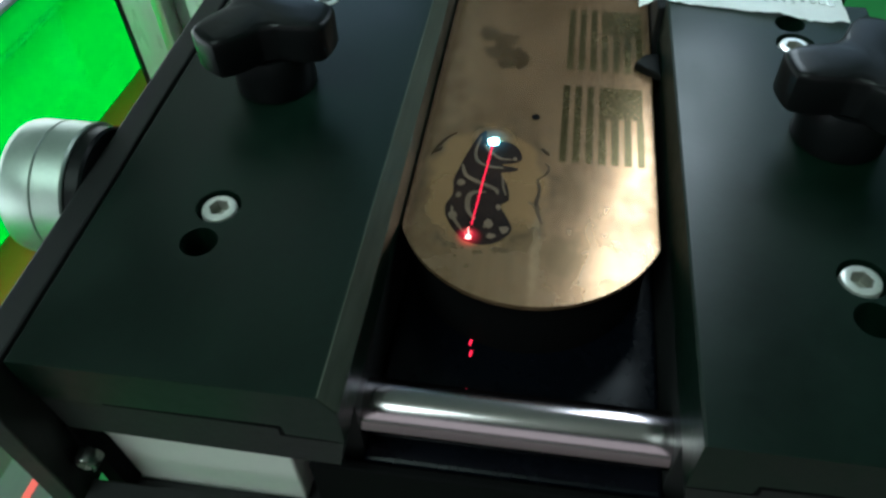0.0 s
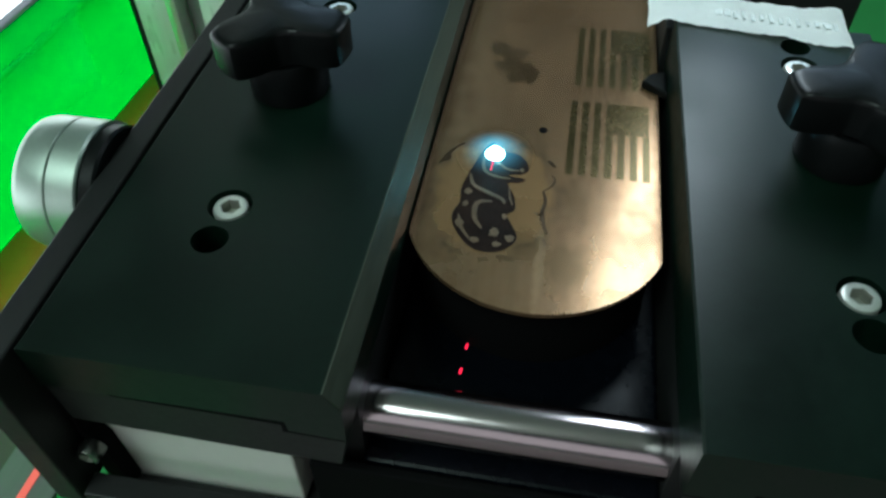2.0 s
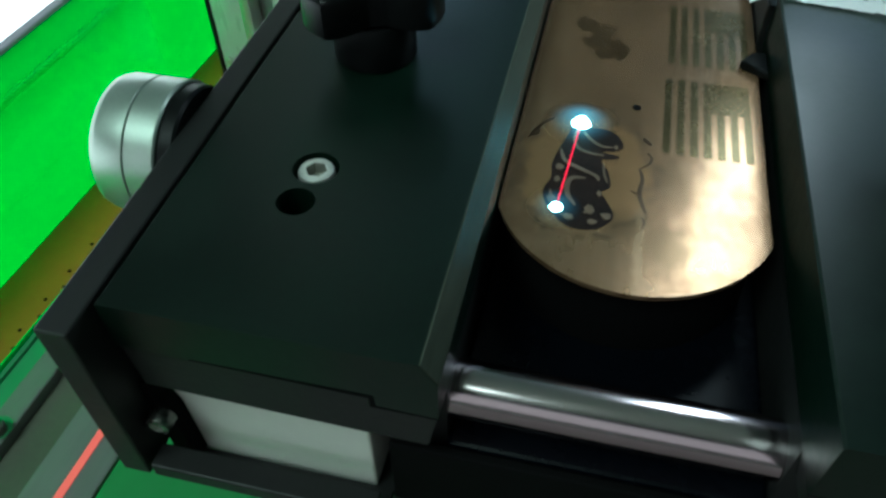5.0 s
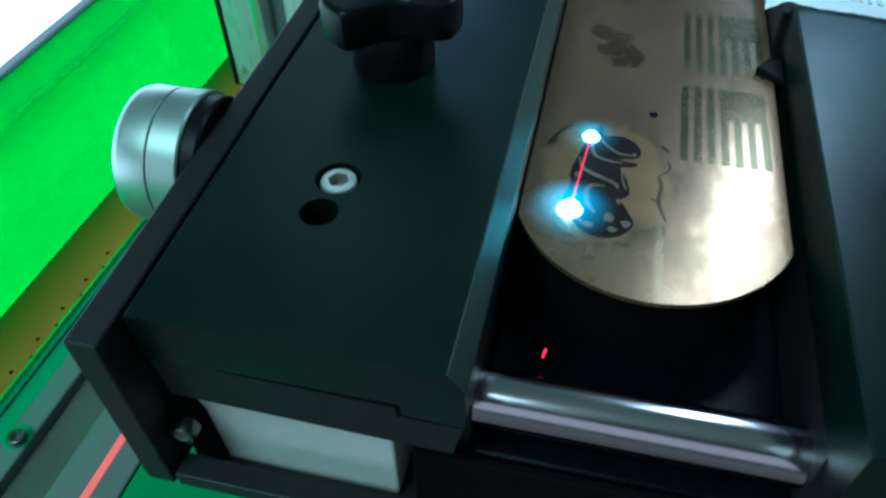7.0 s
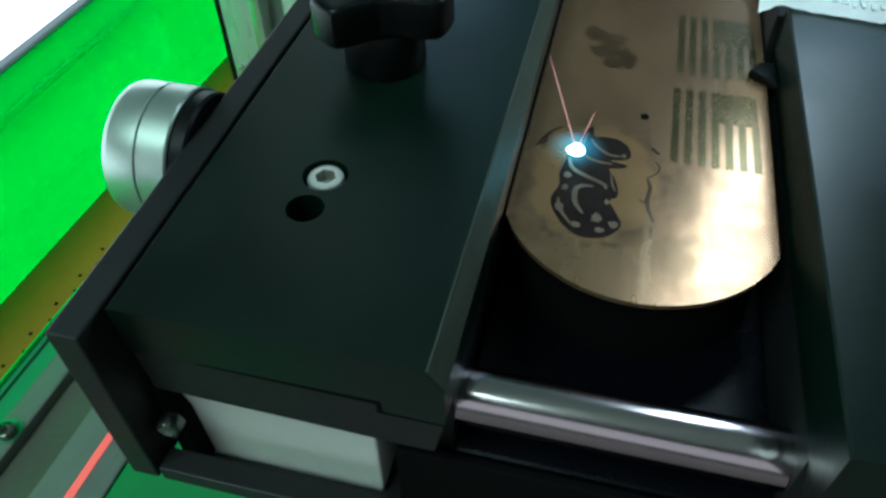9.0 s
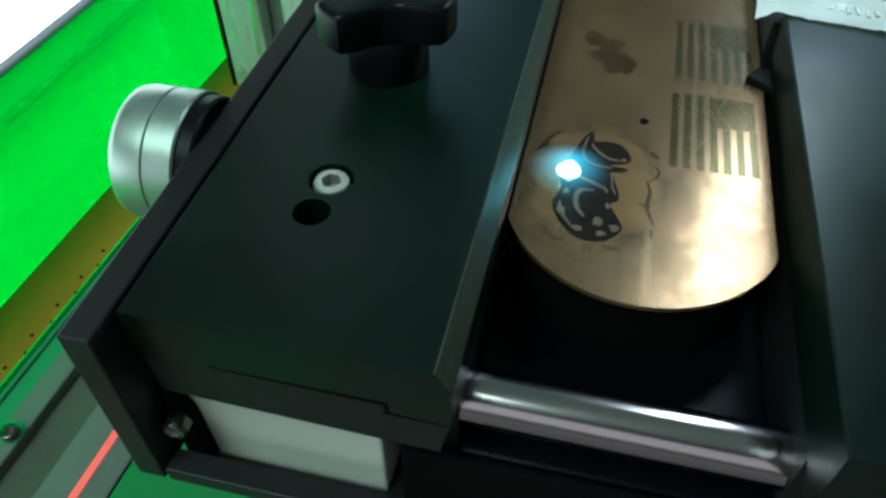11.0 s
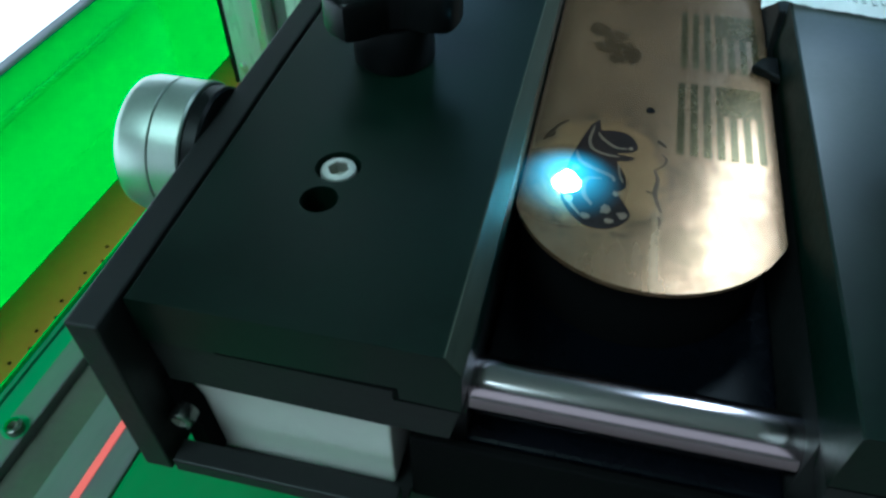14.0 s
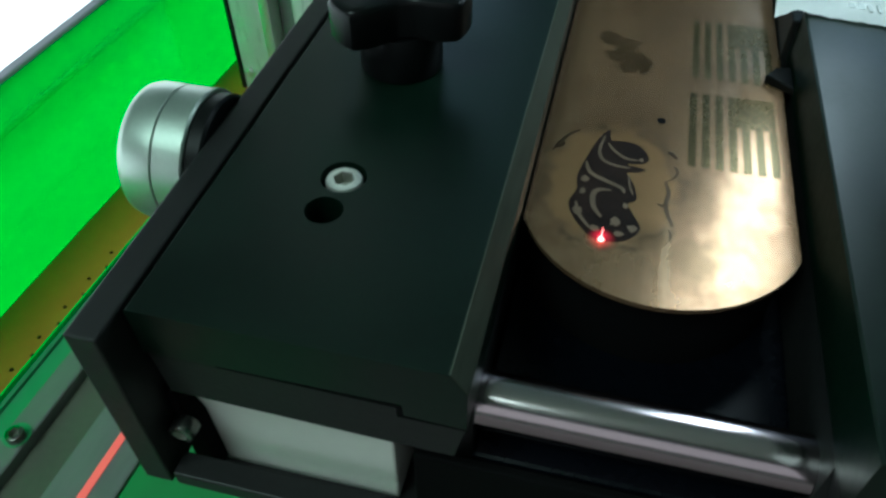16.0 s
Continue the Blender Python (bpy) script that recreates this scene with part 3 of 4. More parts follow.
def brass_plate():
    p = thing("brass_plate", Matrix.Identity(4), "round-ended brass plate with engraved flags and a scorched figure", "metal plate")
    cx, cy, R = 0.0845, 0.2305, 0.0405
    a0, a1 = -math.acos((0.1222 - cx) / R), -math.acos((0.0466 - cx) / R)
    rim = [(cx + R * math.cos(a), cy + R * math.sin(a)) for a in np.linspace(a0, a1, 60)]
    part("plate", prism([(0.1222, 0.420)] + rim + [(0.0466, 0.420)], PZ - 0.0016, PZ, 0.0004), BRASS, p)

    def blot(name, material, x, y, rx, ry, turn=0, h=0.00010, parent=p, rough=0.0):
        n = 28
        pts = []
        for i in range(n):
            a = 2 * math.pi * i / n
            k = 1 + rough * noise.noise(Vector((x * 900 + 2.2 * math.cos(a), y * 900 + 2.2 * math.sin(a), 3)))
            u, v = rx * k * math.cos(a), ry * k * math.sin(a)
            c, s = math.cos(radians(turn)), math.sin(radians(turn))
            pts.append((x + u * c - v * s, y + u * s + v * c))
        return part(name, prism(pts, PZ - 0.0002, PZ + h), material, parent)

    def stroke(name, material, pts, w, h, parent=p):
        """A ribbon through the points, thinner at its ends."""
        left, right = [], []
        fine = []
        for i in range(len(pts) - 1):
            a, b = Vector(pts[i]), Vector(pts[i + 1])
            before = Vector(pts[i - 1]) if i else a - (b - a)
            after = Vector(pts[i + 2]) if i + 2 < len(pts) else b + (b - a)
            for k in range(6):
                t = k / 6
                fine.append(0.5 * ((2 * a) + (b - before) * t + (2 * before - 5 * a + 4 * b - after) * t * t + (3 * a - before - 3 * b + after) * t ** 3))
        fine.append(Vector(pts[-1]))
        n = len(fine)
        for i, q in enumerate(fine):
            d = (fine[min(i + 1, n - 1)] - fine[max(i - 1, 0)]).normalized()
            side = Vector((-d.y, d.x)) * w * (0.25 + 0.75 * math.sin(math.pi * (i + 0.5) / n) ** 0.6) * 0.5
            left.append(q + side)
            right.append(q - side)
        return part(name, prism([tuple(v) for v in left] + [tuple(v) for v in right[::-1]], PZ - 0.0002, PZ + h), material, parent)

    # two flags, each thirteen stripes wide with a starred field at the far corner
    def flag(x0, y0, w, l, tone):
        s = w / 13
        for i in range(0, 13, 2):
            far = y0 + l if i < 6 else y0 + l * 0.57
            part("engraved_stripe", prism([(x0 + s * i, y0), (x0 + s * (i + 1.12), y0), (x0 + s * (i + 1.12), far), (x0 + s * i, far)], PZ - 0.0002, PZ + 0.00006), tone, p)
        field = part("engraved_field", prism([(x0 + 6 * s, y0 + l * 0.58), (x0 + w, y0 + l * 0.58), (x0 + w, y0 + l), (x0 + 6 * s, y0 + l)], PZ - 0.0002, PZ + 0.00008), tone, p)
        for r in range(9):
            for c in range(6 if r % 2 == 0 else 5):
                sx = x0 + 6 * s + (c + (0.6 if r % 2 == 0 else 1.1)) * 7 * s / 6.2
                sy = y0 + l * 0.58 + (r + 0.7) * l * 0.42 / 9.4
                pts = [(sx + (0.00062 if k % 2 == 0 else 0.00026) * math.cos(k * math.pi / 5), sy + (0.00062 if k % 2 == 0 else 0.00026) * math.sin(k * math.pi / 5)) for k in range(10)]
                part("star", prism(pts, PZ, PZ + 0.00016), BRASS, field)

    flag(0.0915, 0.2490, 0.0270, 0.0400, ETCH)
    flag(0.0920, 0.2985, 0.0270, 0.0400, ETCH_FAR)
    blot("pin_hole", NEAR_BLACK, 0.0828, 0.2702, 0.0014, 0.0016)

    # the scorched figure: a dark body with bright lines and spots left in it
    def smooth_loop(pts, k=5):
        loop, n = [], len(pts)
        for i in range(n):
            q = [Vector(pts[(i + d) % n]) for d in (-1, 0, 1, 2)]
            for t in np.linspace(0, 1, k, endpoint=False):
                loop.append(tuple(0.5 * (2 * q[1] + (q[2] - q[0]) * t + (2 * q[0] - 5 * q[1] + 4 * q[2] - q[3]) * t * t + (3 * q[1] - q[0] - 3 * q[2] + q[3]) * t ** 3)))
        return loop

    ear_and_head = ((0.0671, 0.2612), (0.0680, 0.2562), (0.0718, 0.2566), (0.0755, 0.2560), (0.0785, 0.2533), (0.0799, 0.2490), (0.0780, 0.2465), (0.0735, 0.2452), (0.0790, 0.2440), (0.0772, 0.2422), (0.0739, 0.2411))
    front = ((0.0762, 0.2363), (0.0774, 0.2300), (0.0752, 0.2270), (0.0770, 0.2232), (0.0792, 0.2180), (0.0775, 0.2140), (0.0740, 0.2112))
    back = ((0.0691, 0.2106), (0.0648, 0.2126), (0.0602, 0.2187), (0.0584, 0.2245), (0.0600, 0.2307), (0.0594, 0.2364), (0.0606, 0.2434), (0.0624, 0.2509), (0.0645, 0.2577))
    part("scorched_body", prism(smooth_loop(ear_and_head + front + back), PZ - 0.0002, PZ + 0.00006), SOOT, p)
    for pts, w in ((((0.0658, 0.2580), (0.0648, 0.2505), (0.0662, 0.2458), (0.0701, 0.2439), (0.0745, 0.2436)), 0.0010), (((0.0672, 0.2545), (0.0689, 0.2515), (0.0729, 0.2481), (0.0768, 0.2478)), 0.0009),
                   (((0.0613, 0.2440), (0.0632, 0.2389), (0.0682, 0.2360), (0.0728, 0.2338), (0.0738, 0.2318)), 0.0014), (((0.0700, 0.2322), (0.0664, 0.2316), (0.0650, 0.2290), (0.0656, 0.2240), (0.0681, 0.2200)), 0.0016),
                   (((0.0604, 0.2250), (0.0618, 0.2200), (0.0652, 0.2150)), 0.0010), (((0.0745, 0.2400), (0.0752, 0.2350), (0.0764, 0.2315)), 0.0006)):
        stroke("bright_line", TAN, pts, w, 0.00016)
    for x, y, rx, ry in ((0.0618, 0.2356, 0.0012, 0.0014), (0.0772, 0.2172, 0.0013, 0.0013), (0.0722, 0.2190, 0.0014, 0.0019), (0.0777, 0.2482, 0.0006, 0.0008), (0.0612, 0.2212, 0.0012, 0.0016),
                         (0.0668, 0.2150, 0.0014, 0.0012), (0.0735, 0.2142, 0.0013, 0.0010), (0.0745, 0.2262, 0.0007, 0.0011), (0.0618, 0.2300, 0.0009, 0.0012)):
        blot("bright_spot", TAN, x, y, rx, ry, h=0.00022, rough=0.5)
    # an older, worn figure further up the plate
    for n, (x, y, rx, ry, turn) in enumerate(((0.0625, 0.3180, 0.0036, 0.0058, 25), (0.0690, 0.3150, 0.0040, 0.0050, -10), (0.0672, 0.3068, 0.0060, 0.0046, 15), (0.0745, 0.3040, 0.0034, 0.0062, 10), (0.0700, 0.2995, 0.0030, 0.0036, 0))):
        blot("worn_field", WORN, x, y, rx, ry, turn, h=0.00004 + 0.00002 * n, rough=0.5)
    # scorch trails beside the figure
    for pts, w in ((((0.0858, 0.2545), (0.0870, 0.2530), (0.0884, 0.2515)), 0.0013), (((0.0871, 0.2478), (0.0886, 0.2455), (0.0880, 0.2425), (0.0853, 0.2396)), 0.0007),
                   (((0.0853, 0.2396), (0.0864, 0.2350), (0.0858, 0.2300), (0.0864, 0.2255), (0.0880, 0.2208)), 0.0014), (((0.0832, 0.2296), (0.0848, 0.2288), (0.0862, 0.2292)), 0.0007),
                   (((0.0505, 0.2470), (0.0520, 0.2515), (0.0528, 0.2528), (0.0546, 0.2563), (0.0575, 0.2592)), 0.0010), (((0.0512, 0.2488), (0.0528, 0.2500), (0.0536, 0.2520)), 0.0012),
                   (((0.0870, 0.2190), (0.0876, 0.2170), (0.0874, 0.2150)), 0.0007)):
        stroke("scorch_trail", FAINT, pts, w, 0.00005)
    return p


brass_plate()
# Raised black piece at the right edge of the plate.
clip = tagged(part("dark_edge_piece", prism([(0.1248, 0.2945), (0.1248, 0.3080), (0.1195, 0.3070), (0.1160, 0.3015), (0.1195, 0.2985)], PZ + 0.0001, PZ + 0.003, 0.0008), PLASTIC),
              "small black raised piece at the plate edge", "clip")


def tape():
    """A torn strip of tape over the far end of the jaw, with unreadable pencil marks."""
    rng = random.Random(4)
    n = 40
    bm = bmesh.new()
    rows = []
    for i in range(n + 1):
        u = i / n
        x = 0.1150 + u * 0.0690
        z = TOP + 0.0011 + 0.0010 * max(0, 1 - u * 9) + 0.0003 * math.sin(u * 21)
        y0 = 0.3135 + 0.0030 * min(1, u * 8) - 0.0095 * u + 0.0006 * rng.uniform(-1, 1)
        y1 = 0.3360 - 0.004 * u + 0.0008 * rng.uniform(-1, 1)
        rows.append([bm.verts.new((x, y0 + (y1 - y0) * k / 4, z + 0.0004 * math.sin(k * 2 + u * 13) + (-0.003 * max(0, 1 - u * 10) * (k < 1)))) for k in range(5)])
    for a, b in zip(rows, rows[1:]):
        for k in range(4):
            bm.faces.new((a[k], b[k], b[k + 1], a[k + 1]))
    bmesh.ops.solidify(bm, geom=bm.faces[:], thickness=0.0004)
    t = tagged(part("masking_tape", bm, PAPER, smooth=True), "torn white masking tape with faint pencil marks on the jaw", "tape")
    for i in range(14):
        x = 0.139 + i * 0.0031
        part("pencil_mark", box(x, x + 0.0018 * rng.uniform(0.5, 1.2), 0.3210 - 0.09 * (x - 0.139) + 0.0008 * rng.uniform(-1, 1), 0.3252 - 0.09 * (x - 0.139) + 0.0012 * rng.uniform(-1, 1), TOP + 0.0012, TOP + 0.0017), PENCIL, t)


tape()
tagged(part("clamp_bar", box(0.135, 0.192, 0.3375, 0.348, 0.0290, 0.0955, 0.001), BODY), "black clamp bar behind the taped jaw", "bar")


# ---- laser light as glowing meshes: two plasma sparks with bloom, the pilot line, the pilot spot and its gleams ----
def dome(r, seg=24, rings=8):
    bm = bmesh.new()
    rows = []
    for k in range(rings):
        a = (math.pi / 2) * k / rings
        rows.append([bm.verts.new((r * math.cos(a) * math.cos(2 * math.pi * i / seg), r * math.cos(a) * math.sin(2 * math.pi * i / seg), r * math.sin(a))) for i in range(seg)])
    top = bm.verts.new((0, 0, r))
    for a, b in zip(rows, rows[1:]):
        for i in range(seg):
            bm.faces.new((a[i], a[(i + 1) % seg], b[(i + 1) % seg], b[i]))
    for i in range(seg):
        bm.faces.new((rows[-1][i], rows[-1][(i + 1) % seg], top))
    return bm


SPARK_R, SPARK_H, GLOW_R, GLOW_H = 0.0043, 0.0050, 0.0185, 0.0058


def cone(r, h, seg=40, rings=10):
    """A pointed cap with a rounded tip."""
    bm = bmesh.new()
    rows = []
    for k in range(rings):
        q = 1 - k / rings
        rows.append([bm.verts.new((r * q * math.cos(2 * math.pi * i / seg), r * q * math.sin(2 * math.pi * i / seg), h * (1 - math.sqrt(q * q + 0.01)) / 0.9)) for i in range(seg)])
    top = bm.verts.new((0, 0, h))
    for a, b in zip(rows, rows[1:]):
        for i in range(seg):
            bm.faces.new((a[i], a[(i + 1) % seg], b[(i + 1) % seg], b[i]))
    for i in range(seg):
        bm.faces.new((rows[-1][i], rows[-1][(i + 1) % seg], top))
    return bm


def bloom_mat(name, colour, strength, height):
    """Emission imitating lens bloom, brightest at its tip and thinning out towards the plate."""
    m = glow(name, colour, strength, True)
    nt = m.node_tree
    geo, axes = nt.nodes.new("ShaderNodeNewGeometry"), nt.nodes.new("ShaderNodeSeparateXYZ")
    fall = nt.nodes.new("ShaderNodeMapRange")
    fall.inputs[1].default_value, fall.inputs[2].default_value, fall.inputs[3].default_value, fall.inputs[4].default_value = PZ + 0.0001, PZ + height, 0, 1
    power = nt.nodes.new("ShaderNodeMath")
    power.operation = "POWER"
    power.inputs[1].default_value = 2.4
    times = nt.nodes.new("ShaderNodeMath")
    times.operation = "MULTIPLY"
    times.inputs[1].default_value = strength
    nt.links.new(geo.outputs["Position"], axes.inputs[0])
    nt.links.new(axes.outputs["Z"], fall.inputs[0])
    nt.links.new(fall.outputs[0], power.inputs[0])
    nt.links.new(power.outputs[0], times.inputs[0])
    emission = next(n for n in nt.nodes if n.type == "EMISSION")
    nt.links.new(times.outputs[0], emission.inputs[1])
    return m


BLOOM = bloom_mat("cyan_bloom", (0.16, 0.66, 1.0), 1.9, GLOW_H)


def laser_spark():
    s = thing("laser_spark", pose(0.066, 0.215, PZ), "white-hot laser spark with a drawn cyan bloom", "laser spark", "laser sparks")
    # Core widened to its glare; the glowing cone imitates the bloom round it.
    part("core", lathe([(SPARK_R * q, SPARK_H * (1 - q ** 1.4)) for q in np.linspace(1, 0.04, 12)], 32), CORE, s, smooth=True)
    part("bloom", cone(GLOW_R, GLOW_H), BLOOM, s, "cyan bloom drawn round the spark", smooth=True)
    return s


far_spark, near_spark = laser_spark(), laser_spark()
BEAM = 0.038
pilot_line = thing("pilot_line", pose(0.068, 0.255, PZ), "thin red pilot laser line across the engraving", "laser line")
for i in range(17):
    a = BEAM * i / 17
    part("dash", box(-0.00016, 0.00016, -a - BEAM / 17 * 0.86, -a, -0.0001, 0.0001), PILOT, pilot_line)
pilot_spot = thing("pilot_spot", pose(0.067, 0.213, PZ), "small red-hot pilot laser spot", "laser spot")
part("hot_core", dome(0.0009, 16, 5), PILOT_HOT, pilot_spot, smooth=True)
# Glowing needle and cone drawn for the spot's flare and bloom.
part("flare_needle", moved(lathe([(0.00022, 0), (0.00015, 0.002), (0.00004, 0.0040)], 10), pose(0, 0, 0, -12, 0, 0)), PILOT_HOT, pilot_spot, smooth=True)
part("red_bloom", cone(0.0050, 0.0020), bloom_mat("red_bloom", (1.0, 0.02, 0.06), 1.2, 0.0020), pilot_spot, smooth=True)
# Small emissive dashes stand in for the pilot light mirrored in the bed.
gleams = [thing("red_gleam", pose(0.07, 0.195, 0.044), "tiny glowing dash standing in for a red laser reflection", "laser gleam", "red gleams") for _ in range(2)]
for g in gleams:
    part("gleam", box(-0.00030, 0.00030, -0.0010, 0.0010, -0.0002, 0.0002, 0.0001), PILOT, g)

streaks = thing("spark_streaks", pose(0.063, 0.248, PZ), "two thin glowing streaks of flying sparks", "sparks")
for tilt, turn, length in ((-38, 42, 0.030), (-40, -28, 0.013)):
    part("streak", moved(lathe([(0.00012, 0.002), (0.00010, length * 0.7), (0.00003, length)], 8), pose(0, 0, 0, 0, 0, turn) @ pose(0, 0, 0, tilt, 0, 0)), glow("streak_glow", (1.0, 0.45, 0.40), 1.2), streaks)


def spark_pose(x, y, level):
    """level 1: the whole dome stands on the plate; less: it sinks and shows a smaller cap; 0: burnt out, inside the rest."""
    cap = level if level >= 1 else level * 0.8
    drop = 0.0075 if level <= 0 else SPARK_H * (1 - cap)
    return pose(x, y, PZ - drop)


def line_pose(xa, ya, xb, yb, shown):
    """From a towards b; the part past the shown length dips under the plate."""
    turn = math.degrees(math.atan2(yb - ya, xb - xa)) + 90
    if shown <= 0:
        return pose(xa, ya, PZ - 0.036, 0, 0, turn)
    dip = math.degrees(math.atan2(0.0006, shown))
    return pose(xa, ya, PZ + 0.0006, dip, 0, turn)


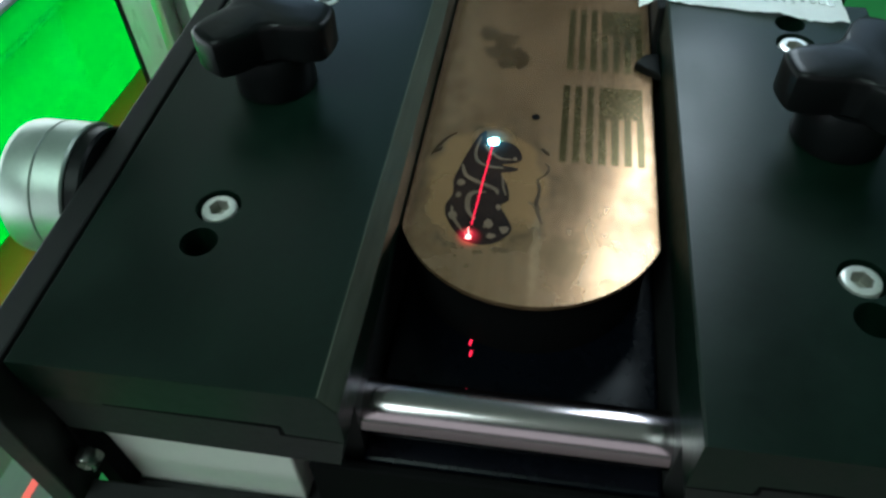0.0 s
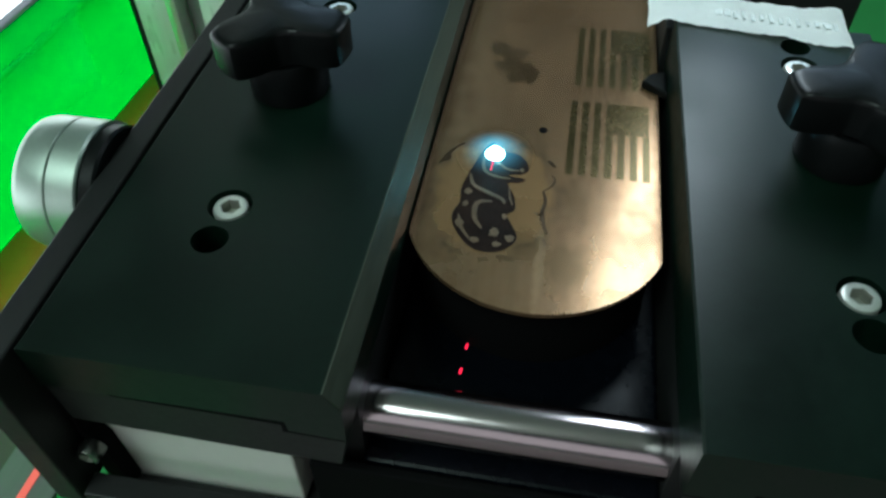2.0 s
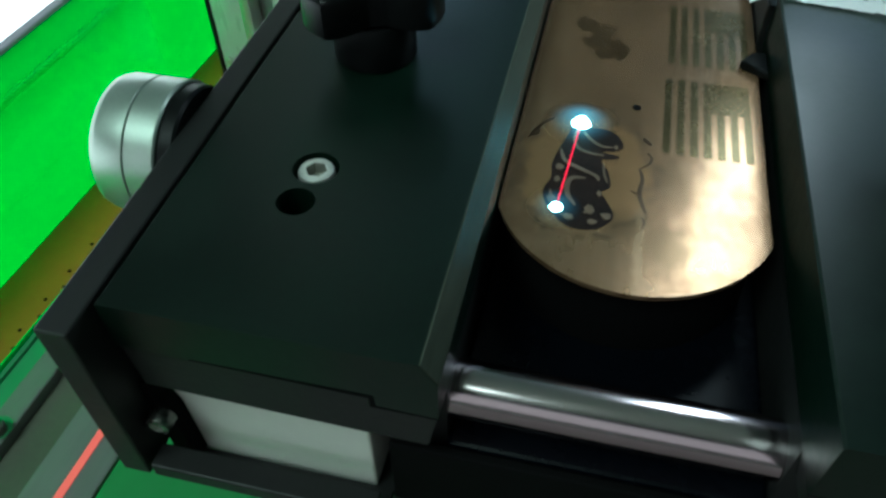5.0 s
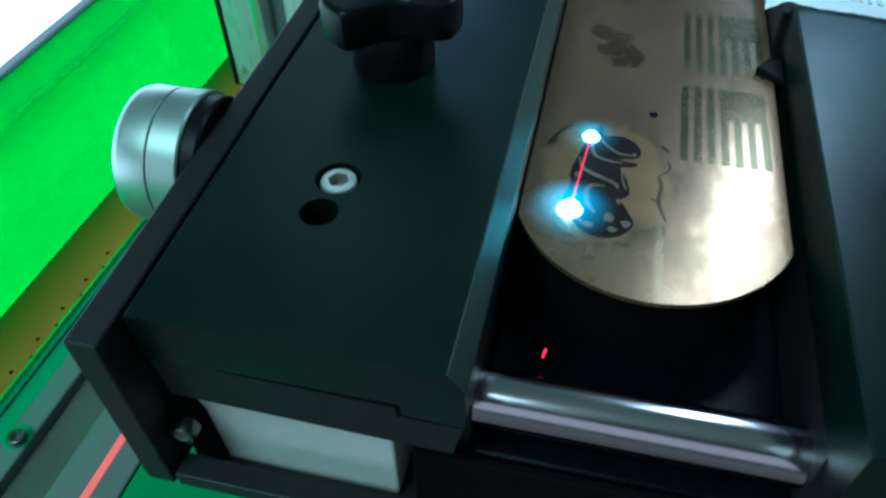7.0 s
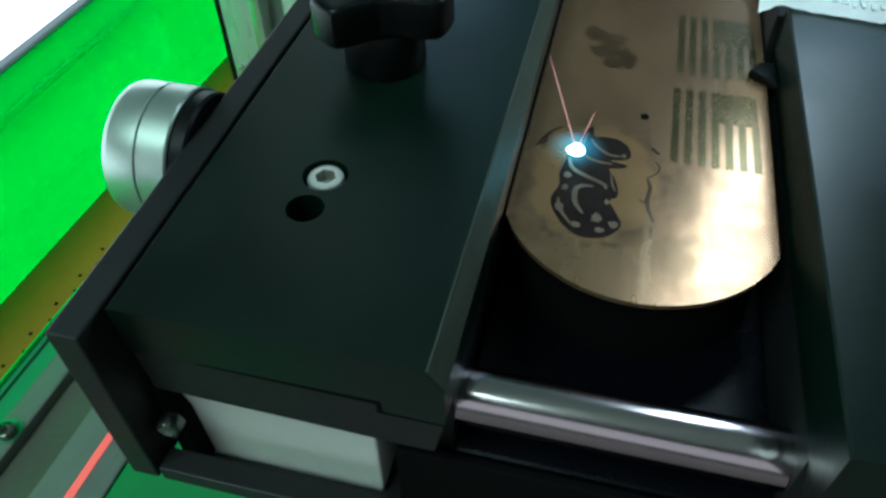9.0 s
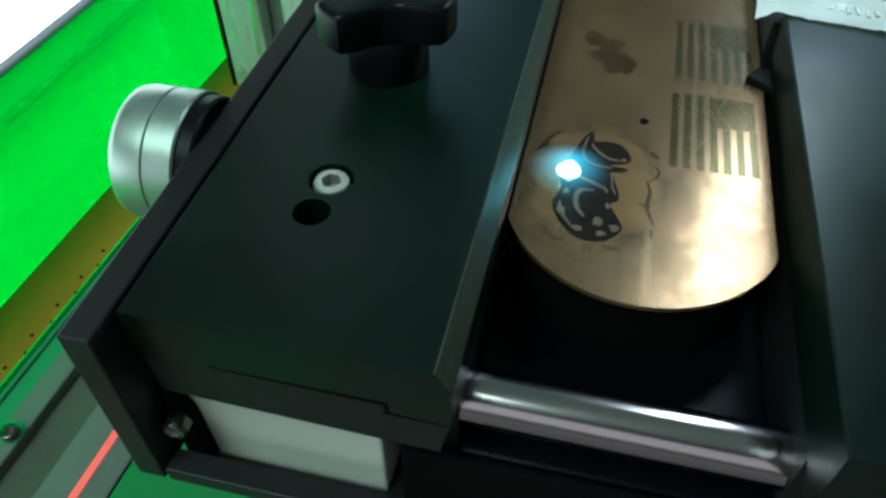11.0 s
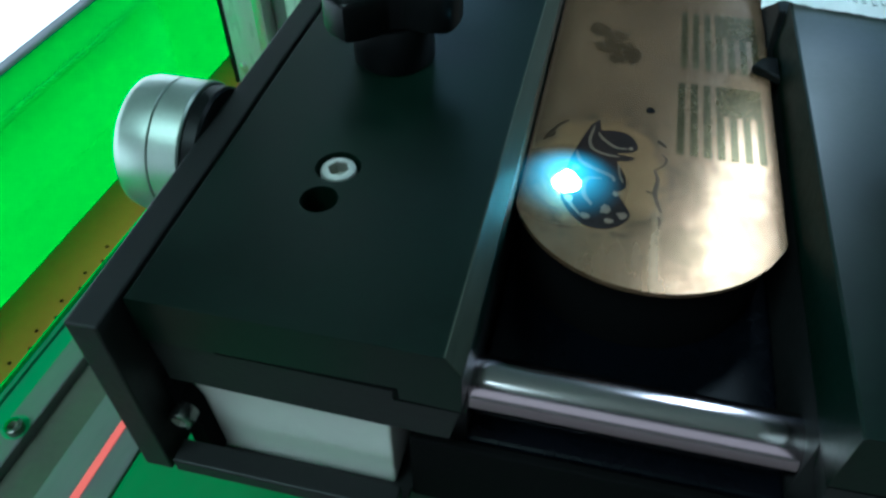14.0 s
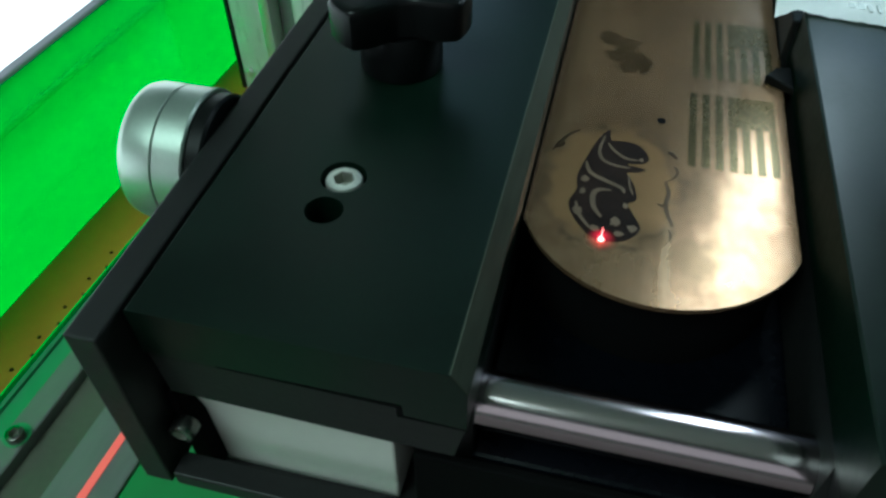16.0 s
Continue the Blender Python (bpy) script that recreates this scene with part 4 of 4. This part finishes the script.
def motions():
    far = ((0, 0.070, 0.2560, 0.34), (0.1, 0.070, 0.2560, 0.34), (0.2, 0.070, 0.2558, 0.3), (0.3, 0.070, 0.2556, 0.5), (0.4, 0.070, 0.2555, 0.45), (0.5, 0.070, 0.2555, 0.35), (0.6, 0.070, 0.2555, 0.3), (0.7, 0.070, 0.2555, 0.45),
           (0.9, 0.070, 0.2555, 0.35), (1.0, 0.0695, 0.2555, 0), (1.4, 0.069, 0.2550, 0), (1.5, 0.069, 0.2550, 0.45), (1.6, 0.069, 0.2550, 0.25), (1.7, 0.069, 0.2550, 0.35), (1.8, 0.069, 0.2550, 0), (1.9, 0.068, 0.2550, 0.4),
           (2.0, 0.068, 0.2550, 0.8), (2.1, 0.068, 0.2555, 0.3), (2.2, 0.068, 0.2558, 0.7), (2.3, 0.068, 0.2560, 0.25), (2.4, 0.068, 0.2562, 0.95), (2.5, 0.068, 0.2565, 0.95), (2.6, 0.068, 0.2572, 0.75), (2.8, 0.068, 0.2590, 1),
           (3.1, 0.068, 0.2590, 1), (3.2, 0.068, 0.2590, 0.2), (3.3, 0.068, 0.2585, 1), (3.4, 0.068, 0.2580, 0.75), (3.5, 0.068, 0.2580, 0.35), (3.6, 0.067, 0.2590, 0.15), (3.8, 0.067, 0.2600, 0.5), (4.0, 0.067, 0.2600, 0.25),
           (4.1, 0.067, 0.2600, 0.55), (4.2, 0.067, 0.2600, 0), (4.3, 0.067, 0.2600, 0), (4.4, 0.067, 0.2600, 0.22), (4.5, 0.067, 0.2600, 0.24), (4.6, 0.067, 0.2590, 0.3), (4.7, 0.066, 0.2580, 0), (5.0, 0.066, 0.2580, 0.7), (5.2, 0.066, 0.2575, 0.2), (5.6, 0.065, 0.2570, 0.8), (5.8, 0.065, 0.2565, 0), (6.2, 0.065, 0.2560, 0.7), (6.6, 0.064, 0.2555, 0.4),
           (6.8, 0.064, 0.2550, 0.5), (6.9, 0.064, 0.2550, 0.8), (7.0, 0.064, 0.2545, 0.6), (7.1, 0.064, 0.2545, 0.65), (7.2, 0.063, 0.2480, 0.6), (7.3, 0.064, 0.2540, 0.85), (7.4, 0.063, 0.2540, 0.2), (7.5, 0.063, 0.2390, 0.5),
           (7.6, 0.063, 0.2390, 0.65), (7.7, 0.062, 0.2300, 0.8), (7.8, 0.061, 0.2270, 0.9), (7.9, 0.064, 0.2540, 1), (8.0, 0.063, 0.2480, 0.75), (8.1, 0.064, 0.2540, 0.9), (8.2, 0.064, 0.2530, 1.05), (8.4, 0.063, 0.2490, 0),
           (8.6, 0.061, 0.2290, 0.7), (8.7, 0.063, 0.2490, 0), (11.7, 0.062, 0.2480, 0), (11.9, 0.062, 0.2480, 0.8), (12.0, 0.062, 0.2480, 0), (13.6, 0.062, 0.2450, 0), (13.7, 0.062, 0.2450, 0.6), (13.8, 0.062, 0.2450, 0),
           (14.8, 0.061, 0.2440, 0), (15.0, 0.061, 0.2440, 0.85), (15.2, 0.061, 0.2420, 0), (16.0, 0.061, 0.2420, 0))
    near = ((0, 0.067, 0.2130, 0), (0.1, 0.067, 0.2130, 0), (0.2, 0.066, 0.2130, 0.9), (0.3, 0.066, 0.2130, 0), (0.4, 0.066, 0.2130, 0.9), (0.5, 0.066, 0.2130, 0.95), (0.6, 0.066, 0.2130, 0.95), (0.7, 0.066, 0.2130, 0),
            (0.8, 0.066, 0.2130, 0.95), (1.0, 0.066, 0.2150, 1), (1.1, 0.066, 0.2145, 1.1), (1.2, 0.066, 0.2140, 1.1), (1.3, 0.066, 0.2135, 1), (1.4, 0.066, 0.2130, 0.65), (1.5, 0.066, 0.2130, 0.8), (1.6, 0.066, 0.2130, 0.9),
            (1.8, 0.066, 0.2135, 0.95), (1.9, 0.066, 0.2140, 0.85), (2.0, 0.066, 0.2150, 0), (2.1, 0.066, 0.2150, 0.85), (2.2, 0.066, 0.2150, 0.35), (2.3, 0.066, 0.2150, 0.9), (2.4, 0.066, 0.2150, 0), (3.1, 0.065, 0.2160, 0),
            (3.2, 0.064, 0.2160, 1), (3.3, 0.064, 0.2160, 0), (3.4, 0.065, 0.2160, 0), (3.5, 0.064, 0.2160, 0.95), (3.6, 0.064, 0.2165, 1), (3.8, 0.064, 0.2170, 0.95), (4.0, 0.064, 0.2170, 1), (4.1, 0.064, 0.2175, 0.35),
            (4.2, 0.064, 0.2175, 1.1), (4.4, 0.064, 0.2180, 0.32), (4.5, 0.064, 0.2180, 0.36), (4.7, 0.063, 0.2180, 1.1), (5.0, 0.063, 0.2180, 0.4), (5.2, 0.063, 0.2180, 1), (5.6, 0.062, 0.2185, 0.3), (5.8, 0.062, 0.2185, 1), (6.2, 0.062, 0.2190, 0.4), (6.5, 0.061, 0.2190, 1), (6.8, 0.061, 0.2190, 0.95), (6.9, 0.061, 0.2190, 0), (7.0, 0.061, 0.2200, 0.95), (7.1, 0.061, 0.2200, 0.3),
            (7.2, 0.061, 0.2200, 0.95), (7.3, 0.061, 0.2200, 0.25), (7.4, 0.061, 0.2200, 1), (7.5, 0.061, 0.2200, 1), (7.6, 0.061, 0.2210, 0.75), (7.7, 0.061, 0.2240, 0.8), (7.8, 0.060, 0.2210, 1.1), (7.9, 0.061, 0.2300, 0),
            (8.0, 0.063, 0.2400, 0.8), (8.1, 0.061, 0.2230, 0.4), (8.2, 0.062, 0.2300, 0), (8.4, 0.063, 0.2450, 0.85), (8.5, 0.063, 0.2490, 1.05), (8.6, 0.061, 0.2330, 1), (8.8, 0.063, 0.2510, 1.05), (9.0, 0.063, 0.2480, 0.65),
            (9.1, 0.063, 0.2500, 0.95), (9.2, 0.062, 0.2360, 0.8), (9.5, 0.061, 0.2260, 1), (9.8, 0.063, 0.2470, 0.8), (10.1, 0.060, 0.2250, 1), (10.5, 0.062, 0.2460, 0.7), (10.8, 0.060, 0.2270, 1), (11.1, 0.062, 0.2440, 0.8), (11.3, 0.060, 0.2260, 1), (11.5, 0.062, 0.2460, 0.85), (11.7, 0.060, 0.2260, 1.05), (11.9, 0.061, 0.2270, 0.3), (12.0, 0.060, 0.2240, 1), (12.2, 0.062, 0.2440, 0.9),
            (12.4, 0.060, 0.2250, 1), (12.5, 0.062, 0.2400, 0.55), (12.7, 0.060, 0.2280, 1.05), (12.9, 0.060, 0.2240, 0.95), (13.0, 0.060, 0.2260, 1), (13.2, 0.060, 0.2250, 0.95), (13.4, 0.062, 0.2430, 0.95), (13.5, 0.060, 0.2240, 0.9),
            (13.7, 0.060, 0.2240, 0.95), (13.9, 0.062, 0.2440, 1.05), (14.0, 0.060, 0.2280, 1), (14.2, 0.060, 0.2270, 1.1), (14.5, 0.061, 0.2390, 0.7), (14.7, 0.061, 0.2420, 0.6), (15.0, 0.061, 0.2310, 0.45), (15.2, 0.061, 0.2370, 0.75),
            (15.5, 0.060, 0.2370, 1), (15.7, 0.062, 0.2400, 0.75), (15.8, 0.066, 0.2150, 0), (16.0, 0.069, 0.2110, 0))
    walk(far_spark, [(t, spark_pose(x, y, v)) for t, x, y, v in far])
    walk(near_spark, [(t, spark_pose(x, y, v)) for t, x, y, v in near])
    line = ((0, 0.070, 0.2555, 0.067, 0.213, 0.042), (0.9, 0.070, 0.2555, 0.066, 0.213, 0.042), (1.0, 0.070, 0.2555, 0.066, 0.213, 0), (1.3, 0.069, 0.2550, 0.066, 0.213, 0), (1.4, 0.069, 0.2550, 0.066, 0.213, 0.042),
            (1.8, 0.069, 0.2550, 0.066, 0.213, 0.042), (2.0, 0.068, 0.2550, 0.066, 0.215, 0.008), (2.2, 0.068, 0.2550, 0.066, 0.215, 0.035), (2.3, 0.068, 0.2560, 0.065, 0.216, 0), (3.4, 0.068, 0.2580, 0.064, 0.216, 0),
            (3.5, 0.068, 0.2575, 0.064, 0.216, 0.042), (4.0, 0.067, 0.2600, 0.064, 0.217, 0.042), (4.6, 0.067, 0.2600, 0.064, 0.218, 0.042), (4.7, 0.066, 0.2580, 0.064, 0.218, 0), (5.0, 0.066, 0.2580, 0.063, 0.218, 0.038), (5.6, 0.065, 0.2570, 0.062, 0.218, 0.038), (5.8, 0.065, 0.2560, 0.062, 0.218, 0), (6.6, 0.064, 0.2550, 0.061, 0.219, 0),
            (6.8, 0.064, 0.2550, 0.061, 0.219, 0.034), (7.3, 0.064, 0.2540, 0.061, 0.220, 0.034), (7.5, 0.063, 0.2390, 0.061, 0.220, 0.012), (7.7, 0.063, 0.2390, 0.061, 0.220, 0), (16.0, 0.063, 0.2390, 0.061, 0.220, 0))
    walk(pilot_line, [(t, line_pose(*row)) for t, *row in line])
    walk(pilot_spot, [(t, pose(x, y, PZ + z)) for t, x, y, z in ((0, 0.067, 0.2130, 0), (0.2, 0.067, 0.2130, 0), (0.3, 0.067, 0.213, -0.008), (15.6, 0.068, 0.212, -0.008), (15.8, 0.069, 0.2110, 0), (16.0, 0.069, 0.2110, 0))])
    low = -0.034
    bursts = ((0, 0.066, 0.215, low, 12), (0.9, 0.066, 0.215, low, 12), (1.0, 0.066, 0.215, 0, 12), (1.1, 0.066, 0.215, low, 12), (7.6, 0.061, 0.223, low, 5), (7.7, 0.061, 0.223, 0, 5), (7.8, 0.061, 0.223, 0, 0),
              (7.9, 0.063, 0.250, low, -25), (8.1, 0.063, 0.250, low, -25), (8.2, 0.063, 0.252, 0, -25), (8.5, 0.063, 0.249, 0, -25), (8.6, 0.063, 0.248, low, 0), (8.8, 0.063, 0.248, low, 0), (8.9, 0.063, 0.248, 0, 0),
              (9.1, 0.063, 0.248, 0, 0), (9.2, 0.063, 0.248, low, 0), (16.0, 0.063, 0.248, low, 0))
    walk(streaks, [(t, pose(x, y, PZ + z, 0, 0, turn)) for t, x, y, z, turn in bursts])
    bed = 0.0441
    walk(gleams[0], [(t, pose(x, y, bed + z, 0, 0, -8)) for t, x, y, z in ((0, 0.070, 0.195, 0), (0.5, 0.070, 0.195, 0), (1.0, 0.070, 0.195, -0.004), (1.85, 0.068, 0.1955, -0.004), (1.95, 0.068, 0.1955, 0), (2.3, 0.0677, 0.1955, 0), (2.4, 0.0677, 0.1955, -0.004), (3.4, 0.0669, 0.1955, -0.004), (3.5, 0.0668, 0.1955, 0), (4.7, 0.066, 0.1955, 0),
                                                                          (4.9, 0.066, 0.1955, -0.004), (6.7, 0.0604, 0.1889, -0.004), (6.8, 0.0604, 0.1889, 0), (7.3, 0.0604, 0.1889, 0), (7.5, 0.0604, 0.1889, -0.004), (16.0, 0.0604, 0.1889, -0.004))])
    walk(gleams[1], [(t, pose(x, y, bed + z, 0, 0, -8)) for t, x, y, z in ((0, 0.0705, 0.191, 0), (0.4, 0.070, 0.190, 0), (0.5, 0.070, 0.190, -0.004), (1.6, 0.068, 0.186, -0.004), (1.7, 0.068, 0.186, 0), (2.3, 0.067, 0.187, 0), (2.4, 0.067, 0.187, -0.004), (3.4, 0.066, 0.187, -0.004), (3.5, 0.066, 0.187, 0), (4.7, 0.065, 0.187, 0),
                                                                          (4.9, 0.065, 0.187, -0.004), (6.7, 0.0602, 0.1876, -0.004), (6.8, 0.0602, 0.1876, 0), (7.4, 0.0602, 0.1876, 0), (7.6, 0.0602, 0.1876, -0.004), (16.0, 0.0602, 0.1876, -0.004))])


motions()
